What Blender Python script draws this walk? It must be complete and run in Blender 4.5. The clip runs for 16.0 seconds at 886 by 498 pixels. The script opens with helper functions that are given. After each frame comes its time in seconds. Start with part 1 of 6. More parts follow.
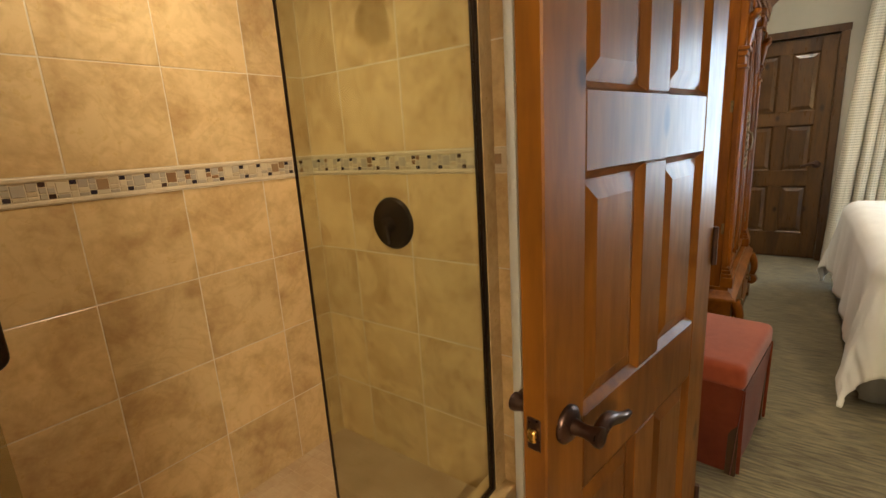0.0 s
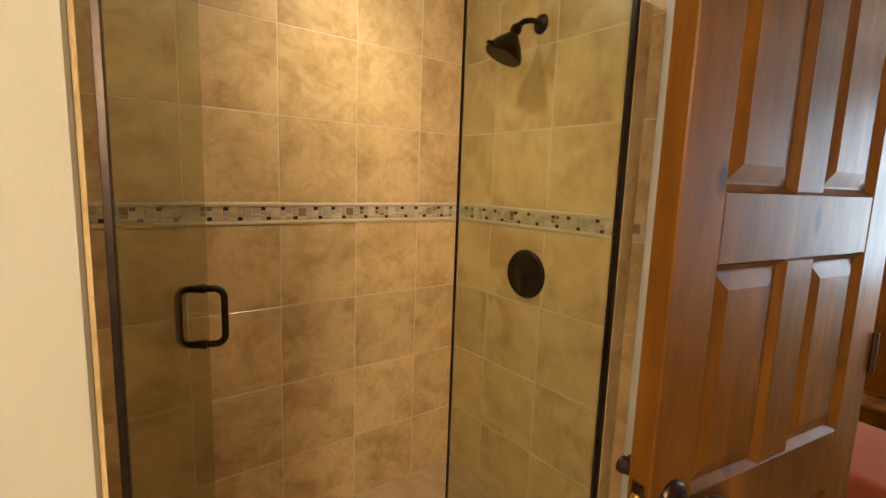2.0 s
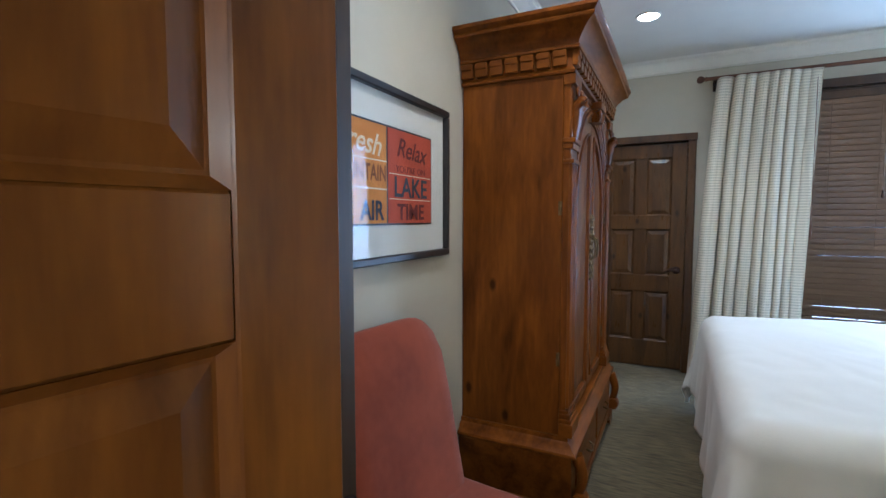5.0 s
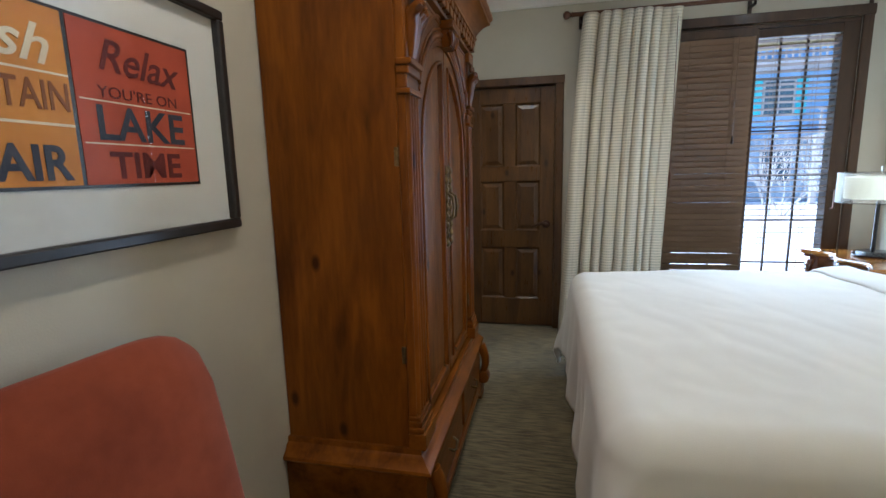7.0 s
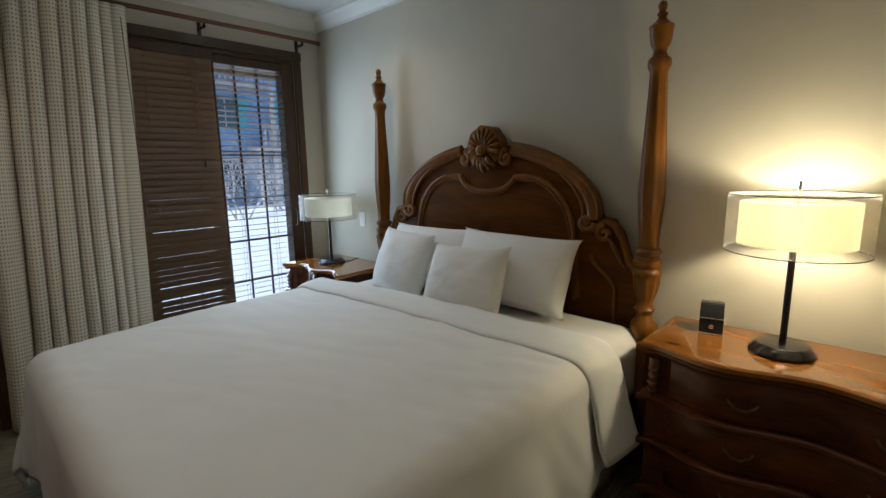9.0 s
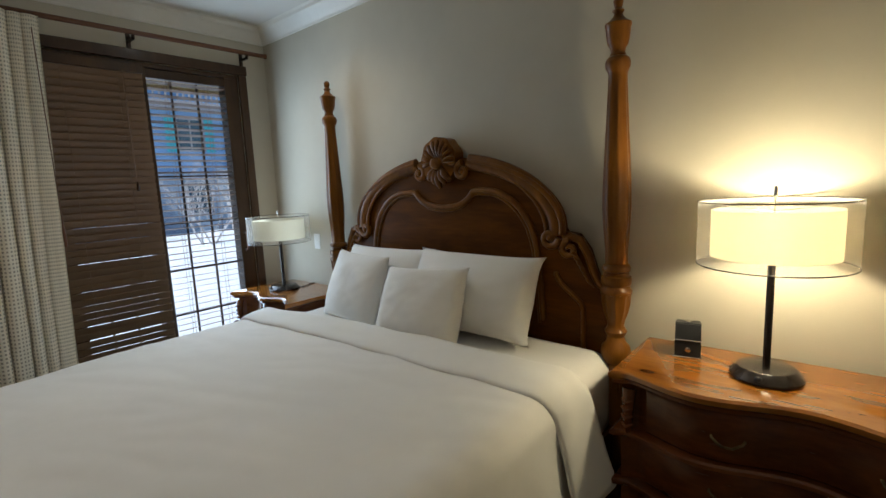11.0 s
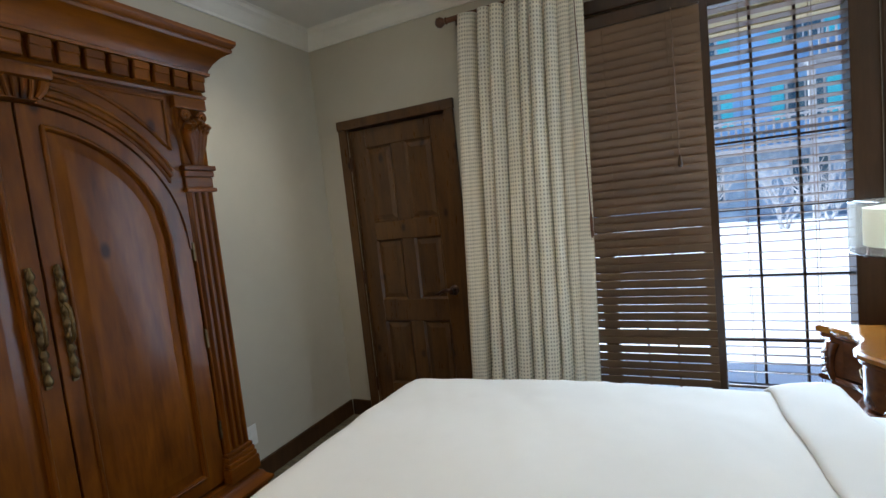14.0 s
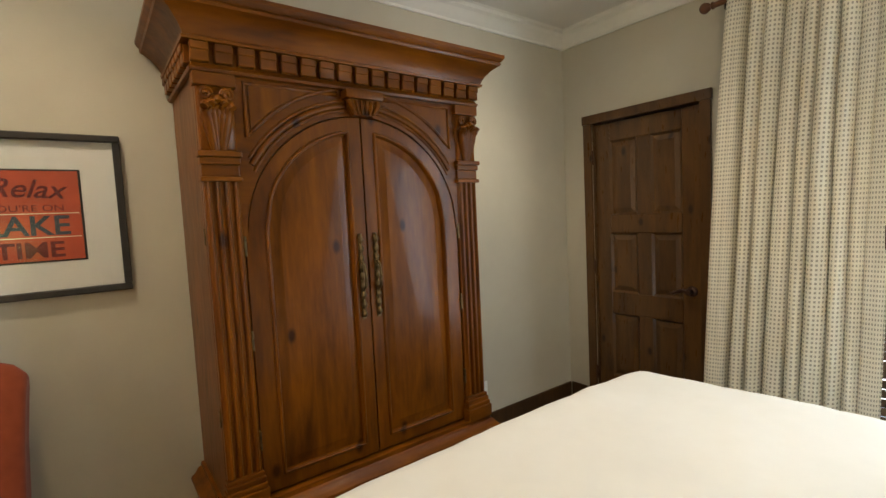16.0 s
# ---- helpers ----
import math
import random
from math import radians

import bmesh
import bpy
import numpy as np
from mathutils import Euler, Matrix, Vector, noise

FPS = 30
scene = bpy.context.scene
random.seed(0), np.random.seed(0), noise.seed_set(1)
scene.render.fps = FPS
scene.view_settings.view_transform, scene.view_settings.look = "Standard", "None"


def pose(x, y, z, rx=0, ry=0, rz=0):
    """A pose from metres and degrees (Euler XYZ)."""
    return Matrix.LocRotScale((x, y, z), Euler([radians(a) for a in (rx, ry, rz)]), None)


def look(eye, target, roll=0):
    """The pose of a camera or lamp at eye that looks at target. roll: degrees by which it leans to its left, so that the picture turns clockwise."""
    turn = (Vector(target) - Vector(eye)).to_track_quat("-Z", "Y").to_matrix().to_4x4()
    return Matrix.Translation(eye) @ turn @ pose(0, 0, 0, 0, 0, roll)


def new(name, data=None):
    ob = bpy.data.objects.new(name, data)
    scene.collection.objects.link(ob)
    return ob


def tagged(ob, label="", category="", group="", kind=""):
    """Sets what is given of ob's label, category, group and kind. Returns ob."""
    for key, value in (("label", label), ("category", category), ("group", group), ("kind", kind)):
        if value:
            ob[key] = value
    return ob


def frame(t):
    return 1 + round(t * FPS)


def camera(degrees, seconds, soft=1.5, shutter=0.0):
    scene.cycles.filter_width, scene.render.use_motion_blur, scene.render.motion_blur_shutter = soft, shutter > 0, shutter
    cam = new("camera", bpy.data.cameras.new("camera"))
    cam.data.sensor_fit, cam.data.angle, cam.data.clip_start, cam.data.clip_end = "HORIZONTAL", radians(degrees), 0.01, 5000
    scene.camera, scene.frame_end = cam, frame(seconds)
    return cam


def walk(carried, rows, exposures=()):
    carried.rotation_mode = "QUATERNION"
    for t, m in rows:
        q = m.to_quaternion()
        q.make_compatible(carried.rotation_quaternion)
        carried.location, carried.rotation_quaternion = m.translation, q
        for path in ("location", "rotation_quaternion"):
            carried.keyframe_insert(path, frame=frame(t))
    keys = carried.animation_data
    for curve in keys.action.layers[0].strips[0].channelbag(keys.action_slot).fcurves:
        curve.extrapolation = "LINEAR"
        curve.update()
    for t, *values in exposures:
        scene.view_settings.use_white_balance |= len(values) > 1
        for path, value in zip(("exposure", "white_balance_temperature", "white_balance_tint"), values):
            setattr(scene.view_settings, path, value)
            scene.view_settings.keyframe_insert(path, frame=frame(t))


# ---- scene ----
cam = camera(86.9, 16.0)
PATH = [
    (0, (0.75, 1.818, 1.327), (-0.424, 3.372, 0.875), -3.5),
    (0.5, (0.822, 1.725, 1.277), (-0.556, 3.097, 0.81), -0.3),
    (1, (0.85, 1.665, 1.182), (-0.605, 2.927, 0.644), 2.3),
    (1.5, (0.839, 1.668, 1.252), (-0.683, 2.879, 0.787), 3.2),
    (2, (0.827, 1.695, 1.387), (-0.743, 2.902, 1.107), 2.0),
    (2.5, (0.831, 1.736, 1.535), (-0.723, 2.993, 1.463), 0.4),
    (3, (0.851, 1.769, 1.642), (-0.632, 3.111, 1.702), 0.3),
    (3.5, (0.881, 1.885, 1.606), (-0.461, 3.365, 1.714), -0.2),
    (4, (0.883, 2.181, 1.484), (-0.253, 3.826, 1.534), -1.1),
    (4.2, (0.87, 2.342, 1.441), (-0.167, 4.052, 1.455), -1.0),
    (6.3, (0.983, 3.151, 1.345), (0.196, 4.967, 1.056), -0.4),
    (6.5, (0.955, 3.213, 1.353), (0.228, 5.052, 1.057), -0.6),
    (7, (0.927, 3.375, 1.359), (0.494, 5.301, 1.034), -1.4),
    (7.5, (1.04, 3.597, 1.365), (1.105, 5.559, 0.986), -1.1),
    (8, (1.046, 3.723, 1.434), (1.76, 5.549, 1.035), -0.6),
    (8.5, (0.978, 3.766, 1.486), (2.147, 5.344, 1.104), -0.0),
    (9, (0.943, 3.733, 1.496), (2.373, 5.087, 1.146), -1.0),
    (9.2, (0.948, 3.709, 1.5), (2.462, 4.97, 1.161), -1.3),
    (11.3, (1.303, 3.842, 1.47), (2.79, 5.153, 1.205), -3.1),
    (11.5, (1.389, 3.93, 1.451), (2.802, 5.323, 1.194), -3.1),
    (12, (1.627, 4.124, 1.473), (2.721, 5.779, 1.224), -4.0),
    (12.5, (1.878, 4.243, 1.484), (2.426, 6.155, 1.273), -5.3),
    (13, (2.021, 4.434, 1.449), (2.067, 6.424, 1.256), -6.6),
    (13.5, (2.118, 4.621, 1.456), (1.666, 6.563, 1.306), -5.3),
    (14, (2.171, 4.69, 1.426), (1.309, 6.486, 1.261), -6.1),
    (14.5, (2.303, 4.676, 1.42), (1.212, 6.341, 1.222), -5.4),
    (15, (2.365, 4.623, 1.444), (1.128, 6.183, 1.26), -4.5),
    (15.5, (2.312, 4.556, 1.444), (0.918, 5.98, 1.279), -4.1),
    (16, (2.277, 4.488, 1.445), (0.683, 5.687, 1.302), -2.8),
]
walk(cam, [(t, look(eye, target, roll)) for t, eye, target, roll in PATH],
     exposures=[(0.0, 1.9, 6400, 10), (2.5, 1.8, 6400, 10), (3.3, 1.5, 5900, 10), (4.2, 1.55, 4350, 10), (6.3, 1.5, 5350, 10), (7.0, 1.25, 5300, 10), (8.0, 0.68, 5400, 10), (9.0, 0.0, 5750, 10),
                (11.5, 0.2, 6000, 10), (12.5, 0.42, 6050, 10), (13.5, 0.62, 5550, 10), (14.5, 1.12, 5800, 10), (15.5, 1.25, 6250, 10), (16.0, 1.4, 6700, 10)])

# ---- world and lights ----
world = bpy.data.worlds.new("sky")
scene.world = world
world.use_nodes = True
wn = world.node_tree
sky = wn.nodes.new("ShaderNodeTexSky")
sky.sky_type = "NISHITA"
sky.sun_disc = False
sky.sun_elevation = radians(51)
sky.sun_rotation = radians(261)
wn.links.new(sky.outputs[0], wn.nodes["Background"].inputs[0])
wn.nodes["Background"].inputs[1].default_value = 0.15


def lamp(name, kind, energy, colour, m, **more):
    d = bpy.data.lights.new(name, kind)
    d.energy, d.color = energy, colour
    for k, v in more.items():
        if k == "size":
            d.size = v
        elif k == "size_y":
            d.shape = "RECTANGLE"
            d.size_y = v
        elif k == "angle":
            d.angle = v
        elif k == "spot_size":
            d.spot_size = v
        elif k == "spot_blend":
            d.spot_blend = v
        elif k == "radius":
            d.shadow_soft_size = v
        elif k == "disk":
            d.shape = "DISK"
            d.size = v
    ob = new(name, d)
    ob.matrix_world = m
    return ob


WARM = (1.0, 0.80, 0.52)
lamp("sun", "SUN", 4.5, (1.0, 0.95, 0.88), look((0, 0, 10), (0.80, 0.12, 9.0)), angle=radians(0.53))
lamp("window_daylight", "AREA", 21, (0.68, 0.85, 1.0), look((2.68, 7.372, 1.25), (2.60, 5.0, 1.15)), size=0.52, size_y=1.95)
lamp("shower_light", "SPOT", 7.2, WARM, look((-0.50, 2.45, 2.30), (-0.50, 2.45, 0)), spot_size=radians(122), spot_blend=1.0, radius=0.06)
# added fill lamp that brightens the bathroom; no such fitting is seen
lamp("bath_fill_light", "AREA", 9, WARM, look((1.84, 0.15, 1.92), (0.0, 1.60, 1.80)), size=0.55, size_y=0.22)
lamp("bed_downlight_a", "SPOT", 16, (1.0, 0.86, 0.66), look((0.70, 6.33, 2.70), (0.70, 6.33, 0)), spot_size=radians(130), spot_blend=0.8, radius=0.06)
lamp("bed_downlight_b", "SPOT", 17, (1.0, 0.86, 0.66), look((2.68, 6.31, 2.70), (2.68, 6.31, 0)), spot_size=radians(130), spot_blend=0.8, radius=0.06)
lamp("bed_downlight_c", "SPOT", 14, (1.0, 0.84, 0.62), look((0.70, 4.25, 2.70), (0.70, 4.25, 0)), spot_size=radians(130), spot_blend=0.8, radius=0.06)
lamp("table_lamp_bulb", "POINT", 17, (1.0, 0.83, 0.50), pose(3.075, 3.96, 1.285), radius=0.04)


# ---- materials ----
def mat(name, base, rough=0.5, metal=0.0, var=None, scale=8.0, detail=6.0, stretch=(1, 1, 1), bump=0.0, bump_scale=None,
        coat=0.0, sheen=0.0, spec=0.5, rand=0.0, warp=0.0, span=(0.45, 0.9)):
    """A Principled surface with two scales of noise between base and var, fine relief, and piece-by-piece change."""
    m = bpy.data.materials.new(name)
    m.use_nodes = True
    n, l = m.node_tree.nodes, m.node_tree.links
    b = n["Principled BSDF"]
    b.inputs["Roughness"].default_value = rough
    b.inputs["Metallic"].default_value = metal
    b.inputs["Coat Weight"].default_value = coat
    b.inputs["Coat Roughness"].default_value = 0.15
    b.inputs["Sheen Weight"].default_value = sheen
    b.inputs["Specular IOR Level"].default_value = spec
    tc = n.new("ShaderNodeTexCoord")
    mp = n.new("ShaderNodeMapping")
    mp.inputs["Scale"].default_value = stretch
    l.new(tc.outputs["Object"], mp.inputs[0])
    vec = mp.outputs[0]
    if rand:
        oi = n.new("ShaderNodeObjectInfo")
        ad = n.new("ShaderNodeVectorMath")
        ad.operation = "ADD"
        mu = n.new("ShaderNodeMath")
        mu.operation = "MULTIPLY"
        mu.inputs[1].default_value = 50.0
        l.new(oi.outputs["Random"], mu.inputs[0])
        l.new(vec, ad.inputs[0])
        l.new(mu.outputs[0], ad.inputs[1])
        vec = ad.outputs[0]
    n1 = n.new("ShaderNodeTexNoise")
    n1.inputs["Scale"].default_value = scale
    n1.inputs["Detail"].default_value = detail
    n1.inputs["Distortion"].default_value = warp
    l.new(vec, n1.inputs["Vector"])
    n2 = n.new("ShaderNodeTexNoise")
    n2.inputs["Scale"].default_value = scale * 6
    n2.inputs["Detail"].default_value = 4
    l.new(vec, n2.inputs["Vector"])
    mx = n.new("ShaderNodeMath")
    mx.operation = "MULTIPLY_ADD"
    mx.inputs[1].default_value = 0.35
    l.new(n2.outputs[0], mx.inputs[0])
    l.new(n1.outputs[0], mx.inputs[2])
    ramp = n.new("ShaderNodeValToRGB")
    e = ramp.color_ramp.elements
    e[0].position, e[1].position = span
    e[0].color = (*base, 1)
    e[1].color = (*(var or [c * 0.9 for c in base]), 1)
    l.new(mx.outputs[0], ramp.inputs[0])
    col = ramp.outputs[0]
    if rand:
        hs = n.new("ShaderNodeHueSaturation")
        mr = n.new("ShaderNodeMapRange")
        mr.inputs["To Min"].default_value = 1 - rand
        mr.inputs["To Max"].default_value = 1 + rand
        l.new(oi.outputs["Random"], mr.inputs[0])
        l.new(mr.outputs[0], hs.inputs["Value"])
        l.new(col, hs.inputs["Color"])
        col = hs.outputs[0]
    l.new(col, b.inputs["Base Color"])
    rr = n.new("ShaderNodeMapRange")
    rr.inputs["To Min"].default_value = max(0.02, rough - 0.08)
    rr.inputs["To Max"].default_value = min(1, rough + 0.08)
    l.new(n2.outputs[0], rr.inputs[0])
    l.new(rr.outputs[0], b.inputs["Roughness"])
    if bump:
        bp = n.new("ShaderNodeBump")
        bp.inputs["Strength"].default_value = bump
        bp.inputs["Distance"].default_value = 0.004
        nb = n.new("ShaderNodeTexNoise")
        nb.inputs["Scale"].default_value = bump_scale or scale * 12
        nb.inputs["Detail"].default_value = 5
        l.new(vec, nb.inputs["Vector"])
        l.new(nb.outputs[0], bp.inputs["Height"])
        l.new(bp.outputs[0], b.inputs["Normal"])
    return m


def glow(name, colour, strength):
    m = bpy.data.materials.new(name)
    m.use_nodes = True
    b = m.node_tree.nodes["Principled BSDF"]
    b.inputs["Base Color"].default_value = (0.9, 0.9, 0.9, 1)
    b.inputs["Emission Color"].default_value = (*colour, 1)
    b.inputs["Emission Strength"].default_value = strength
    return m


def glass(name, tint, rough=0.0, gloss=1.0):
    """A thin pane: it lets the light through with its tint, and mirrors by Fresnel."""
    m = bpy.data.materials.new(name)
    m.use_nodes = True
    n, l = m.node_tree.nodes, m.node_tree.links
    n.remove(n["Principled BSDF"])
    tr, gl = n.new("ShaderNodeBsdfTransparent"), n.new("ShaderNodeBsdfGlossy")
    tr.inputs[0].default_value = (*tint, 1)
    gl.inputs["Roughness"].default_value = rough
    fr, mx = n.new("ShaderNodeLayerWeight"), n.new("ShaderNodeMixShader")
    fr.inputs["Blend"].default_value = 0.5
    pw, ma = n.new("ShaderNodeMath"), n.new("ShaderNodeMath")
    pw.operation, ma.operation = "POWER", "MULTIPLY_ADD"
    pw.inputs[1].default_value = 5.0
    ma.inputs[1].default_value, ma.inputs[2].default_value = 0.55 * gloss, 0.035 * gloss
    l.new(fr.outputs["Facing"], pw.inputs[0])
    l.new(pw.outputs[0], ma.inputs[0])
    l.new(ma.outputs[0], mx.inputs[0])
    l.new(tr.outputs[0], mx.inputs[1])
    l.new(gl.outputs[0], mx.inputs[2])
    l.new(mx.outputs[0], n["Material Output"].inputs[0])
    return m


def sheer(name, colour, through_amount):
    """Thin cloth that lets part of the light through."""
    m = bpy.data.materials.new(name)
    m.use_nodes = True
    n, l = m.node_tree.nodes, m.node_tree.links
    b = n["Principled BSDF"]
    b.inputs["Base Color"].default_value = (*colour, 1)
    b.inputs["Roughness"].default_value = 0.9
    tl = n.new("ShaderNodeBsdfTranslucent")
    tl.inputs[0].default_value = (*colour, 1)
    mx = n.new("ShaderNodeMixShader")
    mx.inputs[0].default_value = through_amount
    l.new(b.outputs[0], mx.inputs[1])
    l.new(tl.outputs[0], mx.inputs[2])
    l.new(mx.outputs[0], n["Material Output"].inputs[0])
    return m


def net(name, colour, open_amount):
    m = bpy.data.materials.new(name)
    m.use_nodes = True
    n, l = m.node_tree.nodes, m.node_tree.links
    b = n["Principled BSDF"]
    b.inputs["Base Color"].default_value = (*colour, 1)
    b.inputs["Roughness"].default_value = 0.9
    tr = n.new("ShaderNodeBsdfTransparent")
    mx = n.new("ShaderNodeMixShader")
    mx.inputs[0].default_value = open_amount
    l.new(b.outputs[0], mx.inputs[1])
    l.new(tr.outputs[0], mx.inputs[2])
    l.new(mx.outputs[0], n["Material Output"].inputs[0])
    return m


def wood(name, light, dark, rough=0.32, axis="z", coat=0.25, knots=True, spec=0.28):
    """Stained pine: long grain along one axis, blotches and a few knots."""
    m = mat(name, light, rough, var=dark, scale=3.0, stretch={"z": (3.4, 3.4, 0.6), "y": (3.4, 0.6, 3.4), "x": (0.6, 3.4, 3.4)}[axis], detail=8,
            bump=0.003, coat=coat, warp=0.8, rand=0.06, spec=spec)
    n, l = m.node_tree.nodes, m.node_tree.links
    b = n["Principled BSDF"]
    src = b.inputs["Base Color"].links[0].from_socket
    tc = n.new("ShaderNodeTexCoord")
    fine = n.new("ShaderNodeTexNoise")
    mp = n.new("ShaderNodeMapping")
    mp.inputs["Scale"].default_value = {"z": (90, 90, 3), "y": (90, 3, 90), "x": (3, 90, 90)}[axis]
    l.new(tc.outputs["Object"], mp.inputs[0])
    l.new(mp.outputs[0], fine.inputs["Vector"])
    fine.inputs["Scale"].default_value = 1.0
    mixer = n.new("ShaderNodeMix")
    mixer.data_type = "RGBA"
    mixer.blend_type = "MULTIPLY"
    ramp = n.new("ShaderNodeValToRGB")
    ramp.color_ramp.elements[0].position, ramp.color_ramp.elements[1].position = 0.3, 0.62
    ramp.color_ramp.elements[0].color = (0.62, 0.55, 0.5, 1)
    l.new(fine.outputs[0], ramp.inputs[0])
    mixer.inputs[0].default_value = 0.22
    l.new(src, mixer.inputs[6])
    l.new(ramp.outputs[0], mixer.inputs[7])
    out = mixer.outputs[2]
    if knots:
        vo = n.new("ShaderNodeTexVoronoi")
        vo.voronoi_dimensions = "2D"
        vo.inputs["Scale"].default_value = 4.2
        sep = n.new("ShaderNodeSeparateXYZ")
        add = n.new("ShaderNodeMath")
        com = n.new("ShaderNodeCombineXYZ")
        vm = n.new("ShaderNodeMapping")
        vm.inputs["Scale"].default_value = (1, 0.55, 1)
        along = {"z": 2, "y": 1, "x": 0}[axis]
        across = [i for i in range(3) if i != along]
        l.new(tc.outputs["Object"], sep.inputs[0])
        l.new(sep.outputs[across[0]], add.inputs[0])
        l.new(sep.outputs[across[1]], add.inputs[1])
        l.new(add.outputs[0], com.inputs[0])
        l.new(sep.outputs[along], com.inputs[1])
        l.new(com.outputs[0], vm.inputs[0])
        l.new(vm.outputs[0], vo.inputs["Vector"])
        kr = n.new("ShaderNodeValToRGB")
        kr.color_ramp.elements[0].position, kr.color_ramp.elements[1].position = 0.035, 0.085
        kr.color_ramp.elements[0].color = (0.16, 0.085, 0.055, 1)
        few, far = n.new("ShaderNodeMath"), n.new("ShaderNodeMath")
        few.operation = "GREATER_THAN"
        few.inputs[1].default_value = 0.42
        l.new(vo.outputs["Color"], few.inputs[0])
        l.new(vo.outputs["Distance"], far.inputs[0])
        l.new(few.outputs[0], far.inputs[1])
        l.new(far.outputs[0], kr.inputs[0])
        m2 = n.new("ShaderNodeMix")
        m2.data_type = "RGBA"
        m2.blend_type = "MULTIPLY"
        m2.inputs[0].default_value = 0.9
        l.new(out, m2.inputs[6])
        l.new(kr.outputs[0], m2.inputs[7])
        out = m2.outputs[2]
    l.new(out, b.inputs["Base Color"])
    return m


PAINT = mat("wall_paint", (0.53, 0.49, 0.395), 0.85, var=(0.48, 0.44, 0.355), scale=1.5, bump=0.12, bump_scale=220, spec=0.25)
BATH_PAINT = mat("bath_paint", (0.62, 0.56, 0.445), 0.8, var=(0.575, 0.52, 0.41), scale=1.5, bump=0.12, bump_scale=220, spec=0.25)
CEIL = mat("ceiling_paint", (0.68, 0.66, 0.61), 0.9, var=(0.63, 0.61, 0.57), scale=1.2, bump=0.1, bump_scale=160, spec=0.2)
WHITE_TRIM = mat("white_trim", (0.78, 0.76, 0.70), 0.45, var=(0.72, 0.7, 0.64), scale=4)
DOOR_WOOD = wood("door_wood", (0.19, 0.069, 0.007), (0.075, 0.024, 0.003), 0.34, "z", 0.06, spec=0.22)
DARK_WOOD = wood("dark_wood", (0.072, 0.034, 0.012), (0.038, 0.018, 0.007), 0.40, "z", 0.15, knots=False)
CLOSET_WOOD = wood("closet_wood", (0.115, 0.053, 0.015), (0.050, 0.022, 0.007), 0.30, "z", 0.15, spec=0.4)
ARM_WOOD = wood("armoire_pine", (0.205, 0.062, 0.0032), (0.075, 0.020, 0.0014), 0.34, "z", 0.06, spec=0.16)
ARM_WOOD_H = wood("armoire_pine_across", (0.205, 0.062, 0.0032), (0.075, 0.020, 0.0014), 0.34, "y", 0.06, knots=False, spec=0.16)
BED_WOOD = wood("bed_wood", (0.135, 0.046, 0.0042), (0.064, 0.020, 0.0026), 0.36, "y", 0.0, knots=False, spec=0.08)
BED_POST = wood("post_wood", (0.205, 0.078, 0.008), (0.10, 0.035, 0.0045), 0.32, "z", 0.04, knots=False, spec=0.2)
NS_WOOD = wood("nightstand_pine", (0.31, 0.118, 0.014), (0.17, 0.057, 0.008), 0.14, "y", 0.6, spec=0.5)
ROD_WOOD = wood("rod_wood", (0.15, 0.06, 0.025), (0.08, 0.03, 0.014), 0.4, "x", 0.2, knots=False)


def travertine():
    """Honed beige stone: cream ground, brown clouds, thin wandering veins and a few pits."""
    m = mat("travertine_tile", (0.68, 0.485, 0.235), 0.30, var=(0.40, 0.245, 0.095), scale=6.0, detail=9, bump=0.03, bump_scale=60, rand=0.09, warp=0.7, span=(0.58, 0.95))
    n, l = m.node_tree.nodes, m.node_tree.links
    b = n["Principled BSDF"]
    src = b.inputs["Base Color"].links[0].from_socket
    tc, oi, ad, mu = n.new("ShaderNodeTexCoord"), n.new("ShaderNodeObjectInfo"), n.new("ShaderNodeVectorMath"), n.new("ShaderNodeMath")
    mu.operation, ad.operation = "MULTIPLY", "ADD"
    mu.inputs[1].default_value = 31.0
    l.new(oi.outputs["Random"], mu.inputs[0])
    l.new(tc.outputs["Object"], ad.inputs[0])
    l.new(mu.outputs[0], ad.inputs[1])
    for scale, warp, pos, dark, amount in ((5.5, 2.2, (0.0, 0.07), (0.50, 0.36, 0.22, 1), 0.16), (16.0, 0.8, (0.0, 0.05), (0.70, 0.58, 0.42, 1), 0.16)):
        no, sub, ab, ra, mx = n.new("ShaderNodeTexNoise"), n.new("ShaderNodeMath"), n.new("ShaderNodeMath"), n.new("ShaderNodeValToRGB"), n.new("ShaderNodeMix")
        no.inputs["Scale"].default_value, no.inputs["Detail"].default_value, no.inputs["Distortion"].default_value = scale, 6, warp
        sub.operation, ab.operation = "SUBTRACT", "ABSOLUTE"
        sub.inputs[1].default_value = 0.56
        ra.color_ramp.elements[0].position, ra.color_ramp.elements[1].position = pos
        ra.color_ramp.elements[0].color = dark
        mx.data_type, mx.blend_type = "RGBA", "MULTIPLY"
        mx.inputs[0].default_value = amount
        l.new(ad.outputs[0], no.inputs["Vector"])
        l.new(no.outputs[0], sub.inputs[0])
        l.new(sub.outputs[0], ab.inputs[0])
        l.new(ab.outputs[0], ra.inputs[0])
        l.new(src, mx.inputs[6])
        l.new(ra.outputs[0], mx.inputs[7])
        src = mx.outputs[2]
    l.new(src, b.inputs["Base Color"])
    return m


